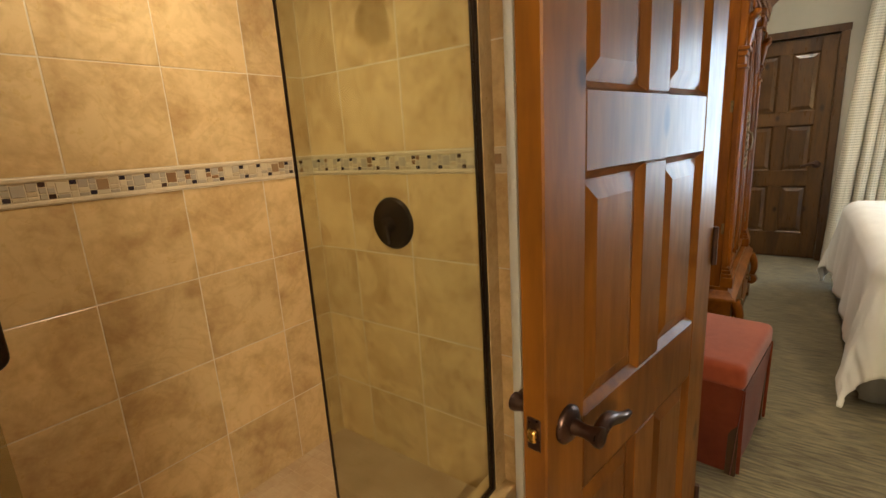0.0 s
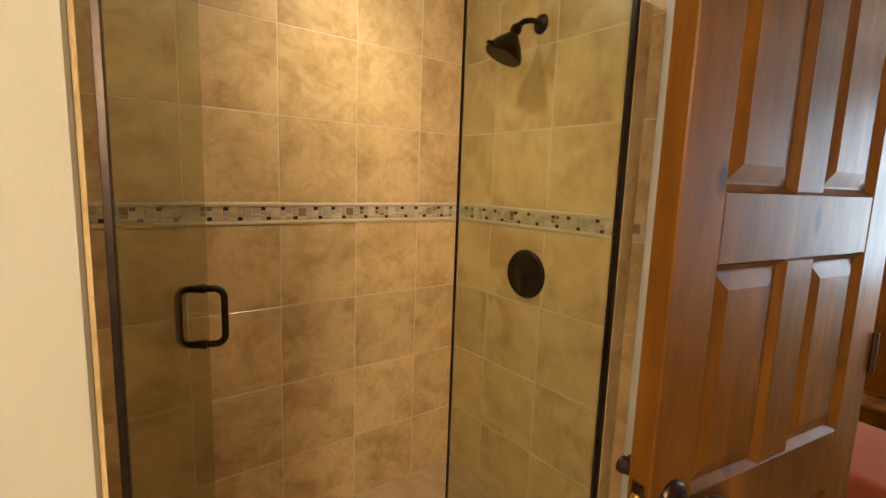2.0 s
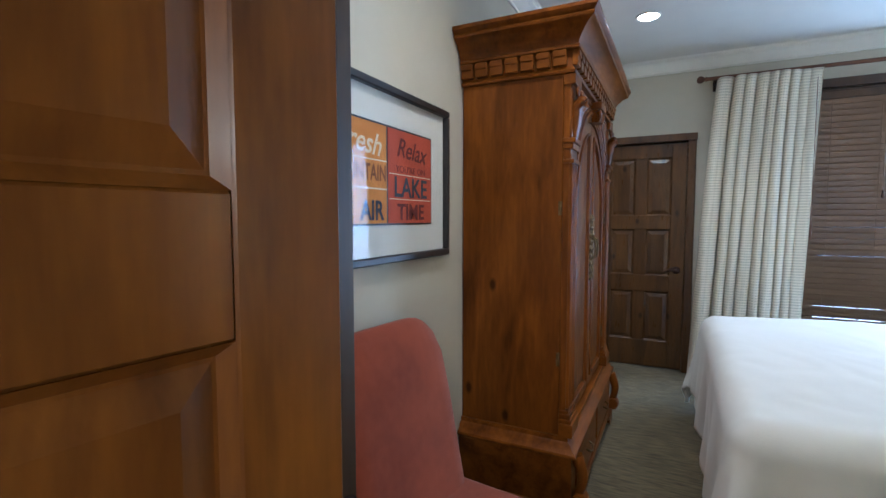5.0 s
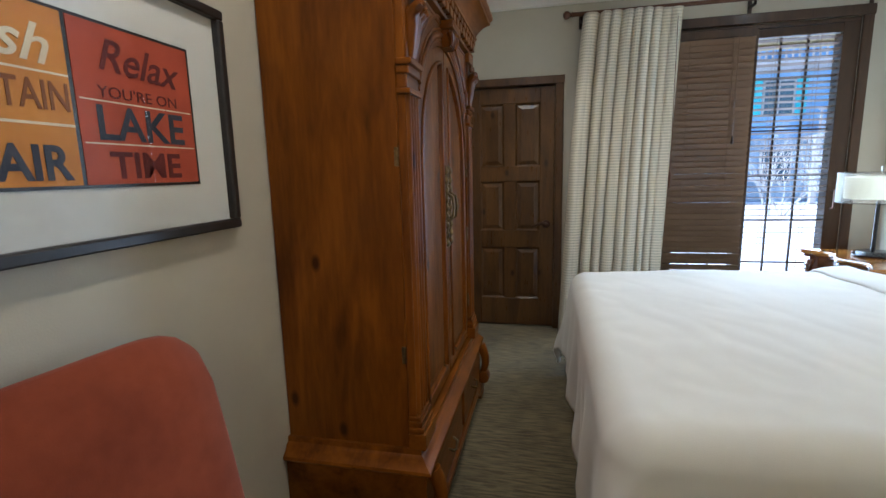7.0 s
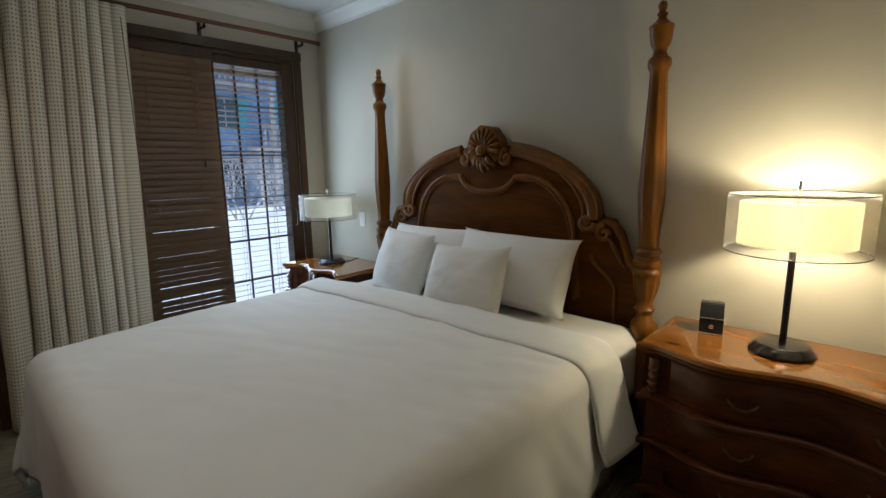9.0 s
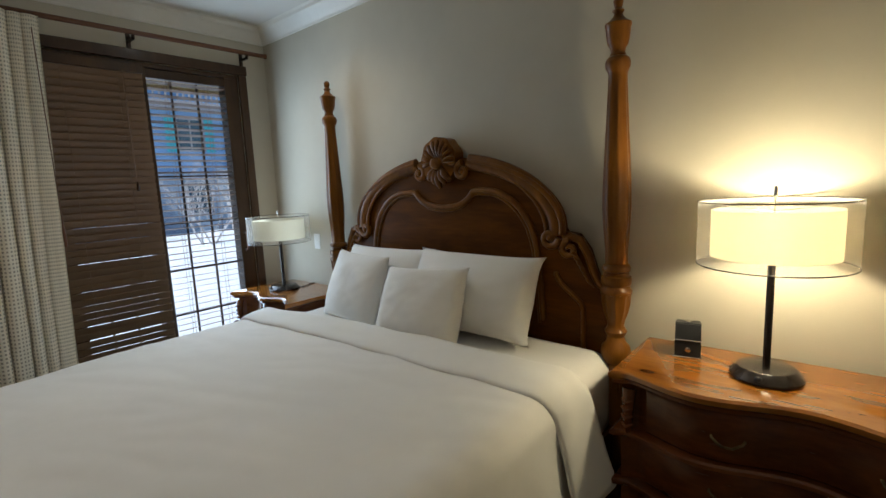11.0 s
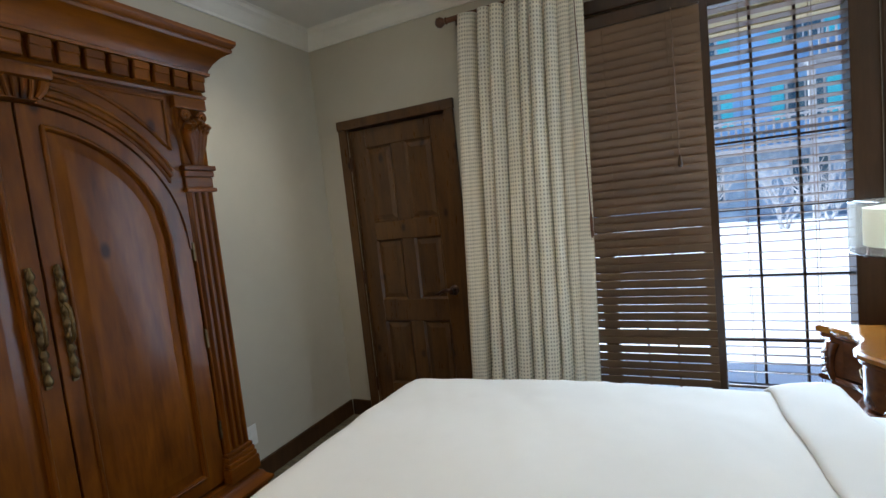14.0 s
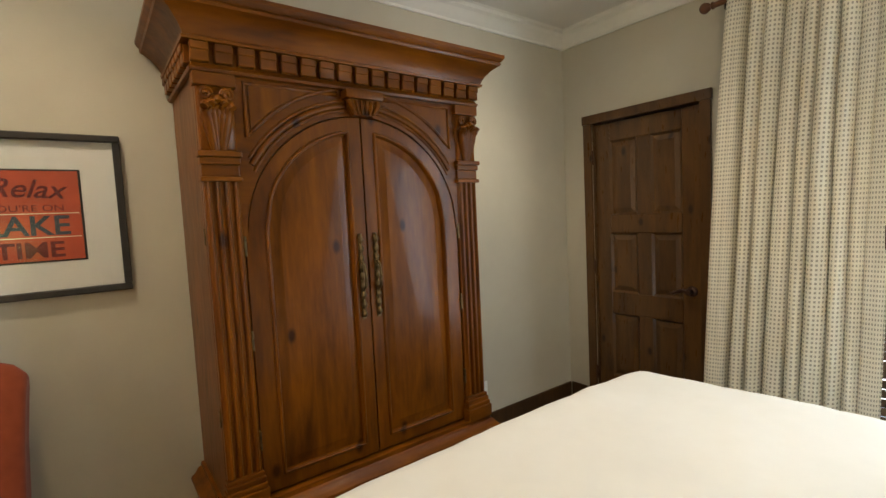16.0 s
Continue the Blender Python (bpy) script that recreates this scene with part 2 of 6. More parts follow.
TILE = travertine()
GROUT = mat("grout", (0.74, 0.65, 0.49), 0.9, var=(0.64, 0.55, 0.40), scale=30, bump=0.2)
FLOOR_TILE = mat("shower_floor_tile", (0.52, 0.38, 0.22), 0.45, var=(0.4, 0.27, 0.15), scale=9, bump=0.08)
BRONZE = mat("oil_rubbed_bronze", (0.022, 0.017, 0.014), 0.36, metal=0.85, var=(0.05, 0.03, 0.02), scale=30)
KNOB = mat("dark_bronze_lever", (0.10, 0.055, 0.04), 0.3, metal=0.9, var=(0.06, 0.035, 0.028), scale=25)
BRASS = mat("brass", (0.75, 0.5, 0.14), 0.28, metal=1.0, var=(0.6, 0.38, 0.1), scale=30)
OLD_BRASS = mat("aged_brass", (0.20, 0.135, 0.055), 0.42, metal=0.9, var=(0.06, 0.04, 0.02), scale=60, bump=0.2)
CHROME = mat("chrome", (0.7, 0.7, 0.7), 0.15, metal=1.0)
BLACK = mat("black_plastic", (0.012, 0.012, 0.013), 0.3, var=(0.02, 0.02, 0.02), scale=20)
BLACK_PAINT = mat("black_lamp_metal", (0.020, 0.015, 0.013), 0.24, metal=0.2, var=(0.026, 0.02, 0.017), scale=40)
FRAME_BLACK = mat("black_frame_wood", (0.014, 0.012, 0.011), 0.4, var=(0.025, 0.02, 0.018), scale=20)
LINEN = mat("white_bed_linen", (0.81, 0.79, 0.745), 0.85, var=(0.77, 0.75, 0.705), scale=3, bump=0.15, bump_scale=350, sheen=0.15, spec=0.2)
SKIRT = mat("grey_bed_skirt", (0.34, 0.33, 0.30), 0.9, var=(0.28, 0.27, 0.25), scale=5, bump=0.2, bump_scale=300)
RED_CLOTH = mat("rust_red_suede", (0.27, 0.052, 0.016), 0.85, var=(0.19, 0.034, 0.011), scale=5, bump=0.15, bump_scale=300, sheen=0.2, spec=0.2)
SHOWER_GLASS = glass("shower_glass", (0.825, 0.838, 0.75))
PANE = glass("window_pane", (0.93, 0.96, 0.97))
ART_GLASS = glass("picture_glass", (0.97, 0.97, 0.97), gloss=0.3)
SHADE_IN = sheer("cream_inner_shade", (0.93, 0.88, 0.74), 0.86)
SHADE_OUT = net("sheer_outer_shade", (0.78, 0.75, 0.70), 0.80)
MATBOARD = mat("mat_board", (0.72, 0.71, 0.66), 0.9, scale=40)
SNOW = mat("snow", (0.86, 0.88, 0.92), 0.7, var=(0.8, 0.83, 0.9), scale=0.4, bump=0.3, bump_scale=3)
PLATE = mat("white_plastic", (0.75, 0.74, 0.70), 0.4, scale=20)
BULB_GLOW = glow("downlight_glow", (1.0, 0.93, 0.8), 14.0)


def carpet_material():
    m = mat("olive_grey_carpet", (0.20, 0.165, 0.095), 0.95, var=(0.11, 0.09, 0.052), scale=2.2, bump=0.8, bump_scale=240, spec=0.1, sheen=0.2)
    n, l = m.node_tree.nodes, m.node_tree.links
    b = n["Principled BSDF"]
    src = b.inputs["Base Color"].links[0].from_socket
    tc, mp, no = n.new("ShaderNodeTexCoord"), n.new("ShaderNodeMapping"), n.new("ShaderNodeTexNoise")
    mp.inputs["Scale"].default_value = (9, 85, 1)
    no.inputs["Scale"].default_value = 1.0
    no.inputs["Detail"].default_value = 3
    l.new(tc.outputs["Object"], mp.inputs[0])
    l.new(mp.outputs[0], no.inputs["Vector"])
    r = n.new("ShaderNodeValToRGB")
    r.color_ramp.elements[0].position, r.color_ramp.elements[1].position = 0.38, 0.62
    r.color_ramp.elements[0].color = (0.55, 0.53, 0.5, 1)
    r.color_ramp.elements[1].color = (1.25, 1.22, 1.1, 1)
    l.new(no.outputs[0], r.inputs[0])
    mx = n.new("ShaderNodeMix")
    mx.data_type, mx.blend_type = "RGBA", "MULTIPLY"
    mx.inputs[0].default_value = 1
    l.new(src, mx.inputs[6])
    l.new(r.outputs[0], mx.inputs[7])
    l.new(mx.outputs[2], b.inputs["Base Color"])
    return m


CARPET = carpet_material()


def curtain_material():
    """Cream weave with rows of small dashes; lets some daylight through."""
    m = sheer("dotted_cream_curtain", (0.80, 0.73, 0.60), 0.18)
    n, l = m.node_tree.nodes, m.node_tree.links
    b = n["Principled BSDF"]
    uv, mp, br = n.new("ShaderNodeUVMap"), n.new("ShaderNodeMapping"), n.new("ShaderNodeTexBrick")
    l.new(uv.outputs[0], mp.inputs[0])
    l.new(mp.outputs[0], br.inputs["Vector"])
    br.offset = 0.0
    br.inputs["Scale"].default_value = 1.0
    br.inputs["Brick Width"].default_value = 0.022
    br.inputs["Row Height"].default_value = 0.022
    br.inputs["Mortar Size"].default_value = 0.0068
    br.inputs["Mortar Smooth"].default_value = 0.3
    br.inputs["Color1"].default_value = (0.30, 0.265, 0.20, 1)
    br.inputs["Color2"].default_value = (0.36, 0.32, 0.245, 1)
    br.inputs["Mortar"].default_value = (0.86, 0.79, 0.64, 1)
    l.new(br.outputs[0], b.inputs["Base Color"])
    return m


CURTAIN = curtain_material()


# ---- mesh helpers ----
def mesh_of(name, bm, material, smooth=None):
    me = bpy.data.meshes.new(name)
    bmesh.ops.recalc_face_normals(bm, faces=bm.faces)
    bm.to_mesh(me)
    bm.free()
    me.materials.append(material)
    if smooth is not None:
        me.shade_smooth()
        if smooth < 170:
            me.set_sharp_from_angle(angle=radians(smooth))
    return me


def part(name, bm, material, parent, label="", smooth=None, at=None):
    ob = new(name, mesh_of(name, bm, material, smooth))
    ob.parent = parent
    if at is not None:
        ob.matrix_basis = at
    if label:
        tagged(ob, label)
    return ob


def single(name, bm, material, label, category, at=None, group="", kind="", smooth=None):
    ob = new(name, mesh_of(name, bm, material, smooth))
    if at is not None:
        ob.matrix_basis = at
    return tagged(ob, label, category, group, kind)


def thing(name, label, category, at, group="", kind=""):
    ob = new(name)
    ob.empty_display_size = 0.1
    ob.matrix_basis = at
    return tagged(ob, label, category, group, kind)


def box(bm, x0, x1, y0, y1, z0, z1, bevel=0.0, seg=1):
    vs = bmesh.ops.create_cube(bm, size=1, matrix=Matrix.Translation(((x0 + x1) / 2, (y0 + y1) / 2, (z0 + z1) / 2)) @ Matrix.Diagonal((x1 - x0, y1 - y0, z1 - z0, 1)))["verts"]
    if bevel:
        es = {e for v in vs for e in v.link_edges}
        bmesh.ops.bevel(bm, geom=list(es), offset=bevel, segments=seg, affect="EDGES", profile=0.6)
    return bm


def cube(x0, x1, y0, y1, z0, z1, bevel=0.0, seg=1):
    return box(bmesh.new(), x0, x1, y0, y1, z0, z1, bevel, seg)


def lathe(bm, profile, m=Matrix.Identity(4), seg=28, flute=0.0, flutes=0, zone=(0, 0), square=()):
    """Turn (radius, z) pairs round z; with flutes between the heights of zone."""
    rings = []
    for r, z in profile:
        ring = []
        for i in range(seg):
            a = 2 * math.pi * i / seg
            k = r
            if flutes and zone[0] < z < zone[1]:
                k = r * (1 - flute * (0.5 + 0.5 * math.cos(a * flutes)))
            ring.append(bm.verts.new(m @ Vector((k * math.cos(a), k * math.sin(a), z))))
        rings.append(ring)
    for a, b in zip(rings, rings[1:]):
        for i in range(seg):
            j = (i + 1) % seg
            bm.faces.new((a[i], a[j], b[j], b[i]))
    bm.faces.new(rings[0][::-1])
    bm.faces.new(rings[-1])
    return bm


def tube(bm, points, radius, seg=10, closed=False):
    """A round bar along points; radius may be one number or one for each point."""
    pts = [Vector(p) for p in points]
    rad = radius if isinstance(radius, (list, tuple)) else [radius] * len(pts)
    rings, up = [], None
    for i, p in enumerate(pts):
        if closed:
            d = (pts[(i + 1) % len(pts)] - pts[i - 1]).normalized()
        else:
            d = (pts[min(i + 1, len(pts) - 1)] - pts[max(i - 1, 0)]).normalized()
        if up is None:
            up = d.orthogonal().normalized()
        up = (up - d * up.dot(d)).normalized()
        side = d.cross(up)
        rings.append([bm.verts.new(p + rad[i] * (math.cos(2 * math.pi * k / seg) * up + math.sin(2 * math.pi * k / seg) * side)) for k in range(seg)])
    pairs = list(zip(rings, rings[1:])) + ([(rings[-1], rings[0])] if closed else [])
    for a, b in pairs:
        for k in range(seg):
            j = (k + 1) % seg
            bm.faces.new((a[k], a[j], b[j], b[k]))
    if not closed:
        bm.faces.new(rings[0][::-1])
        bm.faces.new(rings[-1])
    return bm


def prism(bm, outline, m, depth):
    """A flat outline of (u, v) pairs, made depth thick along w; m takes (u, v, w) into place."""
    a = [bm.verts.new(m @ Vector((u, v, 0))) for u, v in outline]
    b = [bm.verts.new(m @ Vector((u, v, depth))) for u, v in outline]
    bm.faces.new(a[::-1])
    bm.faces.new(b)
    for i in range(len(a)):
        j = (i + 1) % len(a)
        bm.faces.new((a[i], a[j], b[j], b[i]))
    return bm


def around(bm, front, half, profile, back=0.0):
    """A moulding round three sides of a cabinet that stands with its back at x = back: profile of (out, z)."""
    rows = []
    for o, z in profile:
        rows.append([bm.verts.new(v) for v in ((back, -half - o, z), (front + o, -half - o, z), (front + o, half + o, z), (back, half + o, z))])
    for a, b in zip(rows, rows[1:]):
        for i in range(4):
            j = (i + 1) % 4
            bm.faces.new((a[i], a[j], b[j], b[i]))
    bm.faces.new(rows[0][::-1])
    bm.faces.new(rows[-1])
    return bm


# local (u, v, w) -> world (w, u, v): u runs along y, v up, w towards +x
YZ = Matrix(((0, 0, 1, 0), (1, 0, 0, 0), (0, 1, 0, 0), (0, 0, 0, 1)))
# local (u, v, w) -> (u, -w, v): u along x, v up, w towards -y
XZ = Matrix(((1, 0, 0, 0), (0, 0, -1, 0), (0, 1, 0, 0), (0, 0, 0, 1)))


def structure(name, bm, material, label, category):
    return single(name, bm, material, label, category, kind="structure")


# ---- large structure: bedroom ----
CEILING, WX, WY, SY = 2.73, 3.29, 7.39, 3.22   # ceiling, headboard wall, window wall, doorway wall
structure("floor", cube(-0.1, WX + 0.1, 3.10, WY + 0.1, -0.12, 0.0), CARPET, "olive grey carpet with fine darker streaks", "floor")
structure("ceiling", cube(-0.12, WX + 0.12, 3.10, WY + 0.12, CEILING, CEILING + 0.1), CEIL, "off-white painted bedroom ceiling", "ceiling")
structure("wall_west", cube(-0.12, 0, SY, WY + 0.12, 0, CEILING), PAINT, "warm beige painted bedroom wall", "wall")
structure("wall_east", cube(WX, WX + 0.12, 3.10, WY + 0.12, 0, CEILING), PAINT, "warm beige painted wall behind the bed", "wall")
# window wall: a recess for the closet door, an opening for the glazed patio door
DX0, DX1, WIN0, WIN1, WINT = 0.245, 0.985, 1.24, 3.05, 2.36
bm = bmesh.new()
box(bm, 0, DX0, WY, WY + 0.12, 0, CEILING)
box(bm, DX0, DX1, WY, WY + 0.12, 2.04, CEILING)
box(bm, DX1, WIN0, WY, WY + 0.12, 0, CEILING)
box(bm, WIN0, WIN1, WY, WY + 0.12, WINT, CEILING)
box(bm, WIN1, WX, WY, WY + 0.12, 0, CEILING)
structure("wall_north", bm, PAINT, "warm beige painted wall with closet door and window", "wall")
structure("closet_back", cube(DX0 - 0.05, DX1 + 0.05, WY + 0.13, WY + 0.16, 0, 2.2), PAINT, "plain wall behind the closet door", "wall")
# doorway wall
JX0, JX1, DOORT = 0.562, 1.355, 2.04
bm = bmesh.new()
box(bm, -0.12, JX0, 3.10, SY, 0, CEILING)
box(bm, JX0, JX1, 3.10, SY, DOORT, CEILING)
box(bm, JX1, WX, 3.10, SY, 0, CEILING)
structure("wall_south", bm, PAINT, "cream painted wall with the bathroom doorway", "wall")


def crown():
    bm = bmesh.new()
    prof = [(0.0, 2.615), (0.012, 2.615), (0.014, 2.63), (0.03, 2.65), (0.055, 2.685), (0.072, 2.70), (0.075, 2.72), (0.09, 2.729)]
    rows = []
    for o, z in prof:
        rows.append([bm.verts.new(v) for v in ((o, SY + o, z), (WX - o, SY + o, z), (WX - o, WY - o, z), (o, WY - o, z))])
    for a, b in zip(rows, rows[1:]):
        for i in range(4):
            bm.faces.new((a[i], a[(i + 1) % 4], b[(i + 1) % 4], b[i]))
    return bm


structure("crown_moulding", crown(), WHITE_TRIM, "white crown moulding round the bedroom ceiling", "trim")


def baseboard(x0, x1, y0, y1):
    structure("baseboard", cube(x0, x1, y0, y1, 0, 0.115, 0.004), DARK_WOOD, "dark stained wooden baseboard", "baseboard")


baseboard(0, 0.016, SY + 0.016, WY - 0.016)
baseboard(WX - 0.016, WX, SY + 0.016, WY - 0.016)
baseboard(0.016, DX0 - 0.075, WY - 0.016, WY)
baseboard(DX1 + 0.075, WIN0 - 0.068, WY - 0.016, WY)
baseboard(0.016, JX0 - 0.08, SY, SY + 0.016)
baseboard(JX1 + 0.08, WX - 0.016, SY, SY + 0.016)

# ---- large structure: bathroom ----
BC, SX, VY, SHY = 2.33, -0.862, 3.09, 1.45     # bathroom ceiling, shower back wall, valve wall, shower's other end
structure("bath_floor", cube(-0.95, 2.2, -0.6, 3.10, -0.12, 0.0), FLOOR_TILE, "beige tiled bathroom floor", "floor")
structure("bath_ceiling", cube(-0.95, 2.2, -0.6, 3.10, BC, BC + 0.1), CEIL, "cream painted bathroom ceiling", "ceiling")
structure("bath_wall_east", cube(2.1, 2.2, -0.6, 3.10, 0, BC), BATH_PAINT, "cream painted bathroom wall", "wall")
structure("bath_wall_south", cube(-0.95, 2.1, -0.7, -0.6, 0, BC), BATH_PAINT, "cream painted bathroom wall", "wall")
structure("bath_wall_west", cube(-0.08, 0.03, -0.6, 1.69, 0, BC, 0.006), BATH_PAINT, "cream painted wall beside the shower", "wall")
structure("shower_wall_back", cube(SX - 0.1, SX - 0.0011, SHY - 0.1, 3.10, 0, BC), GROUT, "shower wall of square beige tiles with pale grout", "wall")
structure("shower_wall_end", cube(SX - 0.008, -0.08, SHY - 0.1, SHY - 0.0011, 0, BC), GROUT, "tiled end wall of the shower", "wall")
structure("shower_wall_valve", cube(SX, 0.057, VY - 0.0029, 3.0995, 0, BC), GROUT, "tiled shower wall with the valve", "wall")
structure("shower_edge_trim", cube(0.0575, 0.090, 3.076, 3.0995, 0, BC, 0.003), WHITE_TRIM, "white trim strip at the end of the tiles", "trim")
structure("shower_floor", cube(SX, -0.05, SHY, VY - 0.003, 0.0, 0.0252), FLOOR_TILE, "shower floor of small beige mosaic tiles", "floor")
structure("shower_curb", cube(-0.055, 0.055, 1.69, VY, 0.0, 0.125, 0.008, 2), TILE, "beige tiled shower kerb", "trim")


# ---- doors ----
def casing(x0, x1, top, y, sign, material, label, width=0.07):
    """A door's casing: two legs and a head, standing proud of the wall at y towards sign."""
    t = thing("door_casing", label, "door casing", pose(0, 0, 0), kind="structure")
    a, b = sorted((y, y + sign * 0.022))
    part("leg", cube(x0 - width, x0, a, b, 0, top, 0.004, 2), material, t)
    part("leg", cube(x1, x1 + width, a, b, 0, top, 0.004, 2), material, t)
    part("head", cube(x0 - width - 0.006, x1 + width + 0.006, *sorted((y, y + sign * 0.027)), top, top + width, 0.004, 2), material, t)
    return t


def six_panel_door(name, width, label, at, material, lever_at, kind=""):
    """A six-panel door; its hinge edge at x = 0, its thickness from y = -0.036 to 0."""
    d = thing(name, label, "door", at, kind=kind)
    th, st, mu = 0.045, 0.115, 0.10
    h = 2.025
    rows = [(0.012, 0.25), (0.70, 0.85), (1.265, 1.39), (1.90, h)]
    for x0, x1 in ((0, st), (width - st, width)):
        part("stile", cube(x0, x1, -th, 0, 0.012, h, 0.003), material, d)
    for z0, z1 in rows:
        part("rail", cube(st, width - st, -th + 0.0005, -0.0005, z0, z1, 0.003), material, d)
    pw = (width - 2 * st - mu) / 2
    for (_, z0), (z1, _) in zip(rows, rows[1:]):
        part("mullion", cube(st + pw, st + pw + mu, -th + 0.0005, -0.0005, z0, z1, 0.003), material, d)
        for x0 in (st, st + pw + mu):
            x1 = x0 + pw
            bm = bmesh.new()
            mid = -th / 2
            for s in (-1, 1):
                rim = [(x0, z0), (x1, z0), (x1, z1), (x0, z1)]
                loops = []
                for inset, off in ((0.0, 0.021), (0.012, 0.009), (0.016, 0.009), (0.046, 0.0185), (0.05, 0.0185)):
                    loops.append([bm.verts.new((min(max(x, x0 + inset), x1 - inset), mid + s * off, min(max(z, z0 + inset), z1 - inset))) for x, z in rim])
                for a, b in zip(loops, loops[1:]):
                    for i in range(4):
                        bm.faces.new((a[i], a[(i + 1) % 4], b[(i + 1) % 4], b[i]))
                bm.faces.new(loops[-1])
            part("panel", bm, material, d)
    lx, lz = lever_at
    for s, y in ((1, 0.0), (-1, -th)):
        m = Matrix.Translation((lx, y, lz)) @ pose(0, 0, 0, -90 * s)
        lev = part("lever", lathe(bmesh.new(), [(0.033, 0), (0.033, 0.005), (0.026, 0.011), (0.014, 0.014), (0.011, 0.03), (0.013, 0.045), (0.017, 0.055), (0.017, 0.062), (0.008, 0.066)], m, 24), KNOB, d, "dark bronze lever handle", smooth=50)
        bm = bmesh.new()
        tip = [(lx - 0.115 * k, y + s * (0.054 - 0.004 * math.sin(k * 3)), lz + 0.010 * math.sin(k * 5.2) - 0.004 * k) for k in [i / 12 for i in range(13)]]
        tube(bm, tip, [0.012 - 0.006 * i / 12 + 0.003 * math.sin(i / 12 * math.pi) for i in range(13)], 10)
        part("grip", bm, KNOB, lev, smooth=60)
    return d


# bathroom door, open into the bathroom
bath_door = six_panel_door("door_1", 0.765, "open six-panel knotty pine door stained orange brown", Matrix.Translation((0.600, 3.170, 0)) @ pose(0, 0, 0, 0, 0, -99.2), DOOR_WOOD, (0.705, 0.862), kind="structure")
part("latch_plate", cube(0.7645, 0.7668, -0.035, -0.010, 0.835, 0.892, 0.0008), KNOB, bath_door, "bronze latch plate")
part("latch_bolt", cube(0.7660, 0.776, -0.030, -0.015, 0.852, 0.874, 0.003), BRASS, bath_door, "brass latch bolt")
for hz in (0.25, 1.02, 1.80):
    part("hinge", lathe(bmesh.new(), [(0.007, hz - 0.05), (0.007, hz + 0.05)], Matrix.Translation((-0.004, 0.004, 0)), 10), KNOB, bath_door)
casing(JX0, JX1, DOORT, 3.10, -1, DARK_WOOD, "dark stained wooden doorway casing in the bathroom", 0.06)
casing(JX0, JX1, DOORT, SY, 1, DARK_WOOD, "dark stained wooden doorway casing in the bedroom", 0.06)
bm = bmesh.new()
box(bm, JX0 - 0.001, JX0 + 0.014, 3.099, SY + 0.001, 0, DOORT)
box(bm, JX1 - 0.014, JX1 + 0.001, 3.099, SY + 0.001, 0, DOORT)
box(bm, JX0 + 0.014, JX1 - 0.014, 3.099, SY + 0.001, DOORT - 0.014, DOORT + 0.001)
structure("door_jamb", bm, DARK_WOOD, "dark wooden jamb lining of the bathroom doorway", "door jamb")
# closet door, shut
closet = six_panel_door("door_2", DX1 - DX0 - 0.012, "closed six-panel door stained dark brown", Matrix.Translation((DX0 + 0.006, WY + 0.018, 0)) @ pose(0, 0, 0, 0, 0, 0) @ Matrix.Diagonal((1, -1, 1, 1)), CLOSET_WOOD, (0.668, 0.905), kind="structure")
for hz in (0.25, 1.02, 1.80):
    part("hinge", lathe(bmesh.new(), [(0.007, hz - 0.05), (0.007, hz + 0.05)], Matrix.Translation((-0.002, 0.024, 0)), 10), KNOB, closet)
bm = cube(DX0 + 0.0005, DX0 + 0.005, WY + 0.001, WY + 0.119, 0, 2.036)
box(bm, DX1 - 0.005, DX1 - 0.0005, WY + 0.001, WY + 0.119, 0, 2.036)
box(bm, DX0 + 0.0005, DX1 - 0.0005, WY + 0.058, WY + 0.062, 0.0, 0.012)
box(bm, DX0 + 0.0005, DX1 - 0.0005, WY + 0.001, WY + 0.119, 2.0365, 2.0395)
structure("closet_door_jamb", bm, CLOSET_WOOD, "dark stained wooden jamb lining of the closet door", "trim")
casing(DX0, DX1, 2.035, WY, -1, CLOSET_WOOD, "dark stained wooden casing of the closet door", 0.062)
# dark casing of a further opening beside the shower
structure("bath_casing", cube(0.03, 0.052, 1.44, 1.545, 0, 2.1, 0.004), DARK_WOOD, "dark stained door casing on the bathroom wall", "door casing")

# ---- window: glazed patio door with wooden blinds ----
win = thing("window_1", "dark wooden glazed door with open wooden blinds", "window", pose(0, 0, 0), kind="structure")
part("window_casing", cube(1.175, WIN0, WY - 0.022, WY, 0, WINT, 0.004), DARK_WOOD, win)
part("window_casing", cube(WIN1, 3.112, WY - 0.022, WY, 0, WINT, 0.004), DARK_WOOD, win)
part("window_head", cube(1.170, 3.117, WY - 0.026, WY, WINT, 2.43, 0.004), DARK_WOOD, win)
for a, b in ((WIN0, WIN0 + 0.03), (1.83, 1.90), (2.345, 2.415), (2.945, WIN1)):
    part("window_frame", cube(a, b, WY + 0.002, WY + 0.105, 0, WINT - 0.03, 0.003), DARK_WOOD, win)
part("window_frame", cube(WIN0, WIN1, WY + 0.002, WY + 0.105, WINT - 0.03, WINT, 0.003), DARK_WOOD, win)
part("window_sill", cube(WIN0, WIN1, WY + 0.002, WY + 0.11, -0.01, 0.10, 0.003), DARK_WOOD, win)
